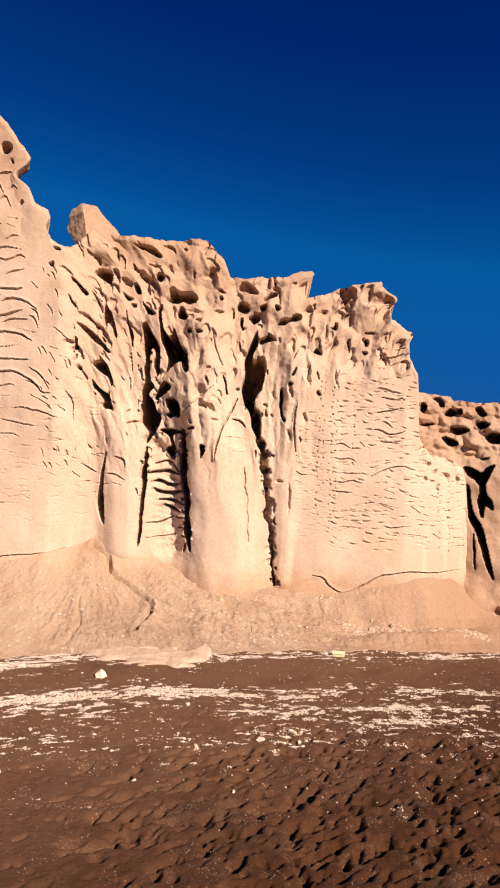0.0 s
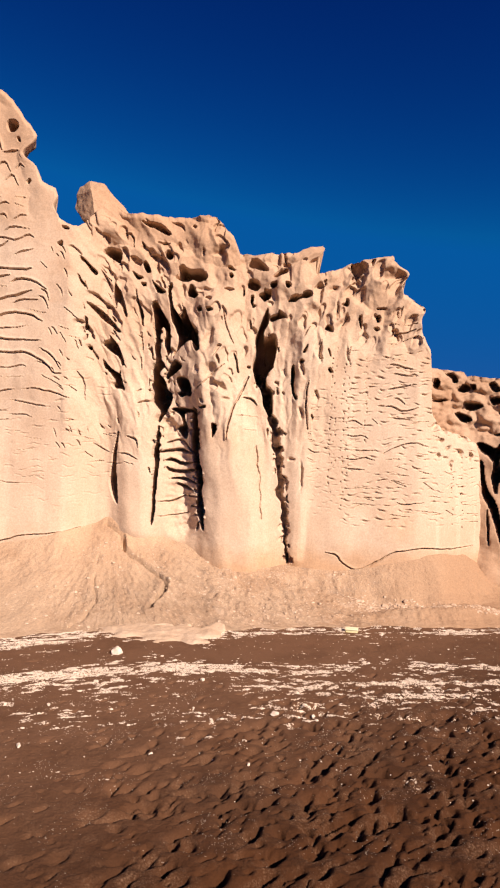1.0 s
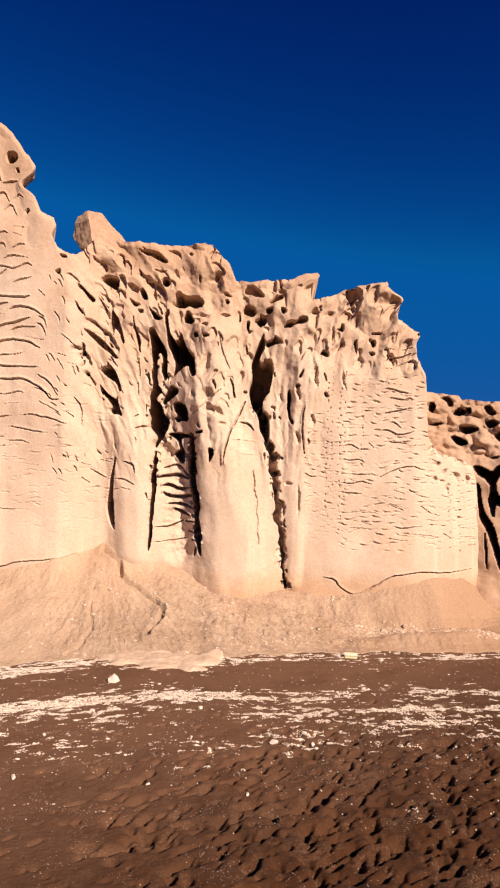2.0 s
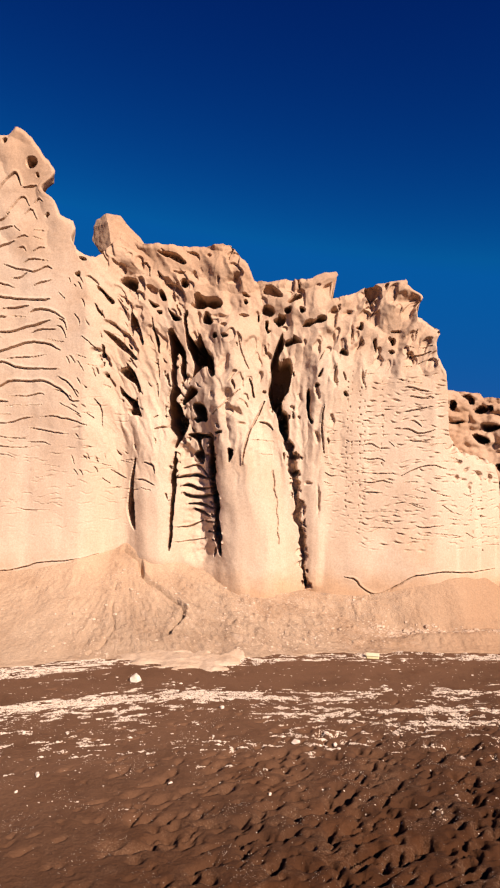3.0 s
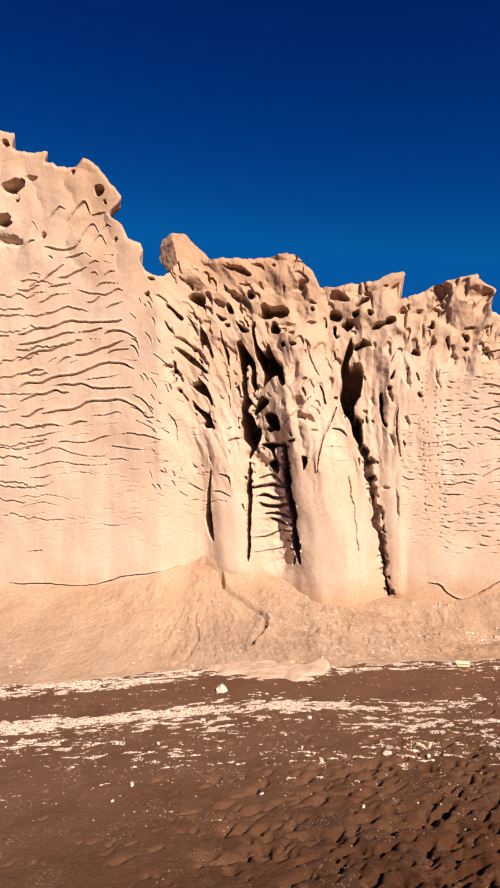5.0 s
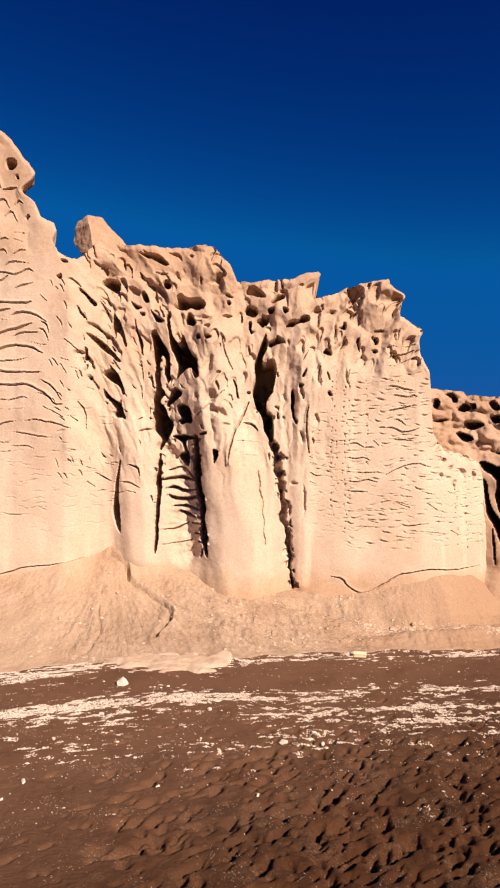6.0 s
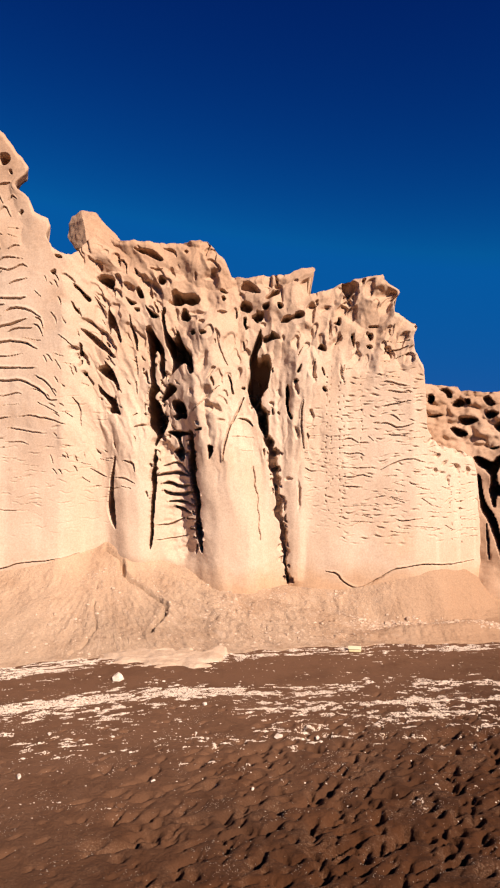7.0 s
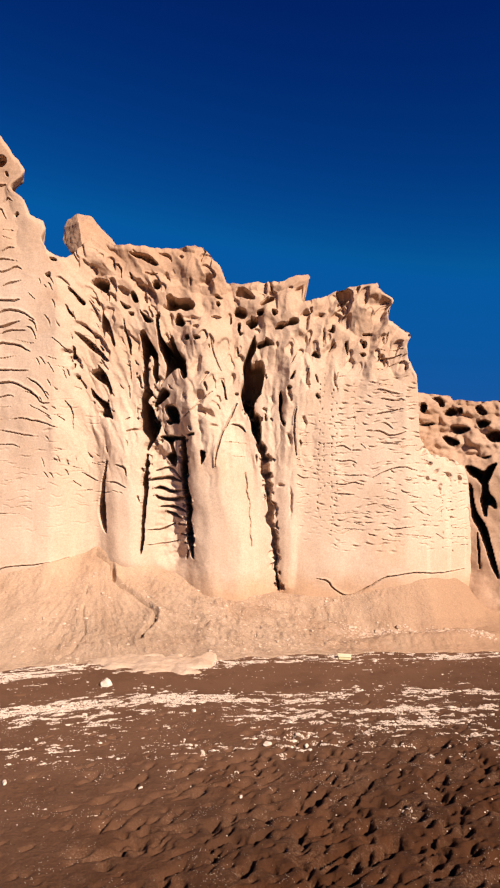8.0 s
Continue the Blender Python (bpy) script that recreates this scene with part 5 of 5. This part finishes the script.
SZ = crest * (0.84 * rise ** (1.2 + 0.5 * smooth(1.0, 4.0, SX)) + 0.16 * rise ** 7)
SZ = np.where(up < 0, up * 0.9, SZ) + np.where(up > 1, 0.12 * (SY - face), 0)
# smooth run-out sand on both sides, broken lumps down the middle of the fan
lumpy = smooth(-6.5, -4.6, SX) * smooth(3.4, 1.8, SX)
bumps = 0.08 * layered(SX * 0.6, SY * 0.6, 2) + (0.02 + 0.03 * lumpy) * layered(SX * 2.2 + 0.8 * SY, SY * 1.6, 4)
way, out_from = np.arctan2(SX + 4.95, 20.8 - SY), np.hypot(SX + 4.95, SY - 20.8)
bumps += (0.02 + 0.03 * lumpy) * layered(way * 9, out_from * 0.45, 4) * smooth(7.5, 3.0, out_from) * smooth(0.8, 2.6, out_from)
patch = smooth(-0.1, 0.25, layered(SX * 0.6, SY * 0.6 + 4, 3))
bumps += lumpy * (0.03 * (scallops(SX * 4.2 + 0.3 * SY, SY * 4.2, 60) - 0.4) * patch + 0.05 * np.abs(layered(SX * 5 + 2 * SY, SY * 5, 4)))
bumps += (0.008 + 0.016 * patch) * layered(SX * 8, SY * 6, 3) + (0.004 + 0.016 * lumpy * patch) * np.abs(layered(SX * 11, SY * 9, 2)) + 0.014 * lumpy * layered(way * 28, out_from * 1.1, 3)
bumps += lumpy * (0.35 + 0.65 * smooth(0.0, 0.9, way)) * (0.040 * layered(way * 40, out_from * 1.6, 3) + 0.030 * np.abs(layered(way * 75, out_from * 4, 2))) * smooth(0.6, 1.6, out_from)
bumps += 0.10 * smooth(-3.4, -1.4, SX) * smooth(5.2, 3.2, SX) * layered(way * 15, out_from * 0.35, 4)
# the hollow behind the bank at the far end, with a rim in front of it
coarse = smooth(-2.2, -0.6, SX) * smooth(4.0, 2.4, SX)
bumps += coarse * (0.035 * layered(way * 22, out_from * 0.7, 3) + 0.05 * smooth(0.15, 0.4, layered(way * 15, out_from * 1.9, 3)))
bench = np.interp(up + 0.05 * layered(SX * 0.8, SX * 0 + 5, 2), [0, 0.14, 0.26, 0.33, 0.42, 0.55, 0.68, 0.85, 1.0], [0, 0.10, 0.22, 0.235, 0.15, 0.17, 0.34, 0.75, 1.0])
SZ += (crest * bench - SZ + 0.5 * bumps) * smooth(2.4, 4.2, SX) * smooth(8.2, 7.0, SX) * (up > 0) * (up < 1)
SZ += bumps * smooth(0.0, 0.25, up) * smooth(1.02, 0.85, up) + 0.015 * smooth(0.03, 0.0, np.abs(up - 0.02))
GULLY = [(-4.87, 20.50), (-4.30, 20.30), (-4.16, 19.91), (-3.50, 19.60), (-2.97, 19.30), (-2.66, 19.00), (-2.73, 18.57), (-2.91, 18.18), (-2.96, 17.90)]
near = np.full(SX.shape, 9.0)
wob = SX + 0.06 * layered(SX * 3, SY * 3, 3)
for (ax, ay), (bx, by) in zip(GULLY, GULLY[1:]):
    f = np.clip(((wob - ax) * (bx - ax) + (SY - ay) * (by - ay)) / ((bx - ax) ** 2 + (by - ay) ** 2), 0, 1)
    near = np.minimum(near, np.hypot(wob - ax - f * (bx - ax), SY - ay - f * (by - ay)))
SZ -= 0.34 * smooth(0.09, 0.03, near) * smooth(-0.6, -0.3, layered(SX * 2.3, SY * 2.3, 2)) - 0.03 * smooth(0.3, 0.08, near)
RUNNEL = [(-4.9, 19.6), (-4.75, 18.6), (-4.5, 17.9), (-4.65, 17.2), (-4.9, 16.8)]
near = np.full(SX.shape, 9.0)
for (ax, ay), (bx, by) in zip(RUNNEL, RUNNEL[1:]):
    f = np.clip(((wob - ax) * (bx - ax) + (SY - ay) * (by - ay)) / ((bx - ax) ** 2 + (by - ay) ** 2), 0, 1)
    near = np.minimum(near, np.hypot(wob - ax - f * (bx - ax), SY - ay - f * (by - ay)))
SZ -= 0.09 * smooth(0.06, 0.02, near) * smooth(0.0, 0.2, layered(SX * 1.7, SY * 1.7 + 8, 2))
scree = sheet("scree_slope", np.stack([SX, SY, SZ], -1), *SX.shape, SCREE)
tagged(scree, "tan scree slope of fallen pumice at the cliff foot", "slope", kind="structure")


# ---- black sand
def graded(a, b, step, reach):
    """Fine steps from a to b, growing ones beyond them out to the horizon."""
    out = [step]
    while sum(out) < reach:
        out.append(out[-1] * 1.35)
    return np.concatenate([a - np.cumsum(out)[::-1], np.arange(a, b, step), b + np.cumsum(out)])


gx, gy = graded(-9.5, 9, 0.028, 2500), graded(6.9, 19.0, 0.032, 2500)
# closer rows on the trodden strip
gy = np.concatenate([gy[gy <= 6.89], np.arange(6.9, 11.9, 0.021), gy[gy >= 11.91]])
GX, GY = np.meshgrid(gx, gy)
GZ = 0.035 * layered(GX * 0.45, GY * 0.45, 3) + 0.010 * layered(GX * 1.6, GY * 1.6, 3) + 0.008 * layered(GX * 5.0, GY * 5.0, 3)
trodden = np.random.RandomState(3)
# wind and feet have left ridges that run across the light
along, across = GX * 0.77 + GY * 0.63, GY * 0.77 - GX * 0.63
worn = smooth(-3.5, 2.0, GX + 0.3 * (11 - GY)) * smooth(14.0, 11.0, GY) * smooth(5.5, 6.5, GY)
GZ += worn * (0.032 * layered(GX * 3.2, GY * 3.2, 3) + 0.007 * layered(along * 0.8, across * 2.0, 3)) + 0.002 * layered(GX * 9 + GY, GY * 9 - GX, 2)


def tread(x, y, w, h, turn, deep):
    """One print: a dent of half sizes w and h."""
    a, b = np.searchsorted(gx, (x - 0.5, x + 0.5))
    c, d = np.searchsorted(gy, (y - 0.5, y + 0.5))
    u, v = GX[c:d, a:b] - x, GY[c:d, a:b] - y
    u = u + 0.04 * perlin(GX[c:d, a:b] * 5, GY[c:d, a:b] * 5)
    p, q = (u * math.cos(turn) + v * math.sin(turn)) / w, (v * math.cos(turn) - u * math.sin(turn)) / h
    # steep on the side towards the sun, running out gently on the other
    GZ[c:d, a:b] -= deep * smooth(1.3, 0.6, p + 0.35 * q * q) * smooth(-1.8, 0.6, p) * np.exp(-(q ** 2) * (1 + 0.6 * np.maximum(-p, 0)))


def worn_by_feet(x, y):
    return float(smooth(-4.5, 2.0, x + 0.35 * (11 - y)) * smooth(15.5, 10.5, y))


# faint old dents all over, then short sharp scuffs, then deep heel marks where most people pass
for _ in range(1300):
    x, y = trodden.uniform(-6.5, 8), trodden.uniform(6.9, 17.5)
    if trodden.rand() < 0.10 + 0.90 * worn_by_feet(x, y):
        tread(x, y, trodden.uniform(0.04, 0.10), trodden.uniform(0.07, 0.16), trodden.uniform(-1.3, -0.2), trodden.uniform(0.006, 0.022) * (0.3 + 0.7 * worn_by_feet(x, y)))
for _ in range(2500):
    x, y = trodden.uniform(-5.5, 7), trodden.uniform(6.9, 14.5)
    if trodden.rand() < 0.06 + 0.60 * worn_by_feet(x, y):
        tread(x, y, trodden.uniform(0.022, 0.045), trodden.uniform(0.04, 0.12), trodden.uniform(-1.15, -0.45), trodden.uniform(0.03, 0.08))
for _ in range(1150):
    x, y = trodden.uniform(-3.5, 6.5), trodden.uniform(6.9, 12.8)
    if trodden.rand() < 0.75 * worn_by_feet(x, y) ** 1.5:
        tread(x, y, trodden.uniform(0.04, 0.10), trodden.uniform(0.06, 0.16), trodden.uniform(-1.3, -0.3), trodden.uniform(0.08, 0.15))
fade = smooth(60, 25, np.hypot(GX, GY))
# the beach ridge on which the camera stands
GZ += 3.75 * smooth(6.8, -1.0, GY) * smooth(-9, -2, GY)
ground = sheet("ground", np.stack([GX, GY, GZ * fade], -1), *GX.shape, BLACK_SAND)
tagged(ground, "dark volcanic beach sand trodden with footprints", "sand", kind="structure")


def between(xs, ys, heights, x, y):
    """The height at a place, between the four corners of its cell."""
    i, j = np.clip(np.searchsorted(xs, x), 1, len(xs) - 1), np.clip(np.searchsorted(ys, y), 1, len(ys) - 1)
    f, g = np.clip((x - xs[i - 1]) / (xs[i] - xs[i - 1]), 0, 1), np.clip((y - ys[j - 1]) / (ys[j] - ys[j - 1]), 0, 1)
    low = heights[j - 1, i - 1] * (1 - f) + heights[j - 1, i] * f
    return low * (1 - g) + (heights[j, i - 1] * (1 - f) + heights[j, i] * f) * g


def sand_height(x, y):
    return between(gx, gy, GZ * fade, x, y)


# ---- pale pumice gravel washed into streaks
def gravel(name, xs, ys, zs, sizes, material, rng):
    """Flat broken pebbles: one small blunt stone at each place, joined into one mesh."""
    n = len(xs)
    turn = rng.uniform(0, 2 * np.pi, n)
    ring = np.arange(4) * np.pi / 2
    rad = rng.uniform(0.7, 1.4, (n, 4)) * sizes[:, None]
    px = xs[:, None] + rad * np.cos(ring + turn[:, None]) * 1.2
    py = ys[:, None] + rad * np.sin(ring + turn[:, None]) * 0.9
    lift = sizes * rng.uniform(0.2, 0.6, n)
    low = np.stack([px, py, np.repeat((zs - 0.012)[:, None], 4, 1)], -1)
    high = np.stack([xs[:, None] + (px - xs[:, None]) * 0.7, ys[:, None] + (py - ys[:, None]) * 0.7, (zs + lift)[:, None] + rng.uniform(-0.3, 0.3, (n, 4)) * lift[:, None]], -1)
    verts = np.concatenate([low, high], 1)
    faces = [(4, 5, 6), (4, 6, 7)]
    for k in range(4):
        m = (k + 1) % 4
        faces += [(k, m, 4 + m), (k, 4 + m, 4 + k)]
    faces = (np.array(faces)[None] + 8 * np.arange(n)[:, None, None]).reshape(-1, 3)
    return mesh_of(name, verts.reshape(-1, 3), faces, material, flat=True)


pick = np.random.RandomState(21)
n = 900000
x, y = pick.uniform(-10, 9.5, n), pick.uniform(8.5, 19.0, n)
yy = y + 0.3 * layered(x * 0.25, y * 0.25 + 5, 2) - 0.09 * x + 0.22 * np.maximum(-2.2 - x, 0)
streak = layered(x * 0.45, yy * 2.2, 4)
spots = 0.5 * layered(x * 2.2 + 9, yy * 4.5, 4) + 0.7 * layered(x * 3.6 + 9, yy * 9, 3)
foot_line = np.interp(x, *np.array(FOOT).T)
gaps = 0.6 + 0.5 * smooth(-0.25, 0.2, layered(x * 0.55 + 31, yy * 0.5, 3))
band = ((0.82 * np.maximum(gaps, smooth(-1.5, -3.5, x)) + 0.38 * smooth(-1.0, -3.5, x)) * np.exp(-((yy - 14.55) / 0.42) ** 2) + 0.50 * np.exp(-((yy - 13.6) / 0.6) ** 2)
        + 0.2 * smooth(-1, 3, x) * np.exp(-((yy - 12.9) / 0.6) ** 2) + 0.36 * np.exp(-((yy - 12.2) / 0.9) ** 2)
        + (0.70 + 0.3 * smooth(-3.5, -5, x)) * np.exp(-((y - foot_line + 0.35) / (0.55 + 0.3 * smooth(-3.5, -5, x))) ** 2))
chance = smooth(0.46, 0.78, band * 0.76 + 0.5 * streak + 0.85 * spots) + 0.0025
put = pick.rand(n) < chance * 0.95 * smooth(9.0, 10.8, y)
x, y = x[put], y[put]
sizes = pick.uniform(0.005, 0.0155, len(x)) * (1 + 1.6 * (pick.rand(len(x)) > 0.98))
tagged(gravel("pumice_gravel", x, y, sand_height(x, y), sizes, PUMICE_STONE, pick), "pale pumice gravel scattered in streaks on dark sand", "gravel", kind="stuff")

flecks = np.random.RandomState(30)
x, y = flecks.uniform(-7, 7.5, 36000), flecks.uniform(6.8, 14.5, 36000)
near_by = flecks.rand(36000) < 0.04 + 0.96 * smooth(0.08, 0.40, layered(x * 1.1 + 20, y * 1.5, 4))
x, y = x[near_by], y[near_by]
tagged(gravel("pumice_grit", x, y, sand_height(x, y), flecks.uniform(0.0025, 0.006, len(x)), PUMICE_STONE, flecks), "fine pale pumice grit sprinkled over dark sand", "grit", kind="stuff")

# ---- loose things on the sand
stone = boulder("stone", (0.14, 0.11, 0.105), PUMICE_STONE, 4, 9, 4, 0.06, (((0.5, -0.8, 0.3), 0.55), ((-0.7, -0.6, 0.3), 0.5), ((0, -0.3, 1), 0.6), ((0.9, 0.1, 0.4), 0.6)))
stone.matrix_world = pose(-3.23, 15.1, 0.07, 0, 0, 30)
tagged(stone, "large pale angular pumice stone on dark sand", "stone", group="loose stones")


def box(bm, sx, sy, sz, at, bevel):
    """A bevelled box of that size, its middle at that place."""
    made = bmesh.ops.create_cube(bm, size=1.0)["verts"]
    for v in made:
        v.co = Vector((v.co.x * sx, v.co.y * sy, v.co.z * sz)) + Vector(at)
    edges = {e for v in made for e in v.link_edges}
    bmesh.ops.bevel(bm, geom=list(edges), offset=bevel, segments=2, affect="EDGES")


def part(name, bm, material, parent, label=""):
    me = bpy.data.meshes.new(name)
    bm.to_mesh(me)
    bm.free()
    me.materials.append(material)
    ob = new(name, me)
    ob.parent = parent
    return tagged(ob, label)


tub = tagged(new("plastic_box"), "small pale yellow plastic box with a whitish lid", "box")
bm = bmesh.new()
box(bm, 0.33, 0.22, 0.075, (0, 0, 0.0375), 0.012)
part("body", bm, YELLOW_FOAM, tub)
bm = bmesh.new()
box(bm, 0.36, 0.25, 0.03, (0, 0, 0.09), 0.01)
part("lid", bm, CREAM, tub, "whitish lid")
tub.matrix_world = pose(2.65, 17.55, 0.0, 0, 0, -8)

# ---- pale sand that has run out over the foot of the scree
dx, dy = np.arange(-4.8, -0.5, 0.035), np.arange(14.9, 17.9, 0.035)
DX, DY = np.meshgrid(dx, dy)
front = np.interp(DX, [-4.8, -4.3, -3.6, -2.4, -1.5, -1.0, -0.5], [17.6, 16.8, 16.3, 16.0, 16.0, 16.5, 17.6]) + 0.25 * layered(DX * 1.3, DX * 0 + 6, 4)
depth_in = DY - front + 0.45 * layered(DX * 1.6, DY * 4, 4)
DZ = -0.04 + 0.055 * smooth(-0.2, 0.25, depth_in) + 0.12 * np.maximum(depth_in, 0) * smooth(2.6, 0.0, depth_in)
DZ = DZ - 0.5 * smooth(1.2, 1.9, depth_in) + (0.03 * layered(DX * 3, DY * 3, 3) + 0.03 * np.abs(layered(DX * 6, DY * 6, 3))) * smooth(-0.05, 0.3, depth_in)
DZ += sand_height(DX, DY) - 0.3 * (smooth(-4.4, -4.8, DX) + smooth(-0.9, -0.5, DX))
tagged(sheet("sand_drift", np.stack([DX, DY, DZ], -1), *DX.shape, PALE_DRIFT), "pale pumice sand spilled over dark beach", "sand", kind="structure")

# ---- rubble on the scree
def scree_height(x, y):
    return between(sx, sy, SZ, x, y) - 0.01


rub = np.random.RandomState(8)
n = 110000
x, y = rub.uniform(-10, 9, n), rub.uniform(14.8, 21, n)
lies = (y - np.interp(x, *np.array(FOOT).T)) / 3.6
keep = (lies > 0) & (lies < 0.95) & (rub.rand(n) < 0.10 + 0.55 * smooth(0.0, 0.35, layered(x * 0.7, y * 0.7 + 3, 3)) + 0.2 * smooth(0.3, 0.0, lies) + 0.0 + 0.35 * smooth(-2.2, -0.6, x) * smooth(4, 2.4, x)) & (rub.rand(n) < (0.25 + 0.75 * smooth(-6.8, -4.8, x)) * smooth(4.2, 2.4, x))
# a strip of coarser rubble at the foot of the far bank
keep |= (x > 2.3) & (x < 7.4) & (rub.rand(n) < 0.9 * smooth(2.3, 3.6, x) * np.exp(-((y - 19.42) / 0.17) ** 2))
x, y = x[keep], y[keep]
sizes = rub.uniform(0.008, 0.025, len(x)) * (1 + 1.6 * (rub.rand(len(x)) > 0.98))
sizes *= 1 + 0.9 * (x > 2.8) * (np.abs(y - 19.42) < 0.4)
tagged(gravel("scree_rubble", x, y, scree_height(x, y), sizes, SCREE_STONE, rub), "tan pumice rubble strewn over the slope", "rubble", kind="stuff")


# ---- stones that lie singly on the sand and on the scree
def lone_stone(x, y, height, wide, tall, seed, material, label):
    s = boulder("stone", (wide, wide * 0.75, tall), material, 7, seed, 3, 0.12)
    s.matrix_world = pose(x, y, height + 0.55 * tall, 0, 0, 40 * seed)
    return tagged(s, label, "stone", group="loose stones")


for x, y, wide, tall, seed in ((0.43, 12.11, 0.110, 0.018, 2), (-3.80, 10.41, 0.050, 0.035, 3), (-3.29, 13.36, 0.050, 0.030, 4), (-3.83, 13.56, 0.060, 0.025, 5), (-0.02, 10.16, 0.030, 0.020, 6), (1.17, 12.16, 0.050, 0.030, 7), (-3.87, 12.11, 0.040, 0.025, 8), (-1.62, 10.37, 0.035, 0.025, 9), (-1.07, 13.59, 0.050, 0.030, 10), (-3.94, 9.88, 0.030, 0.020, 11)):
    lone_stone(x, y, float(sand_height(np.array(x), np.array(y))), wide, tall, seed, PUMICE_STONE, "small pale pumice stone on dark sand")
for x, y, wide, tall, seed in ((4.57, 19.62, 0.090, 0.060, 20), (-5.73, 18.11, 0.050, 0.040, 21), (-0.21, 19.32, 0.060, 0.040, 22), (1.84, 19.63, 0.050, 0.030, 23), (-2.70, 16.86, 0.050, 0.030, 24), (-7.20, 19.20, 0.040, 0.030, 25)):
    lone_stone(x, y, float(scree_height(np.array(x), np.array(y))), wide, tall, seed, SCREE_STONE, "small brown rock lying on the scree")
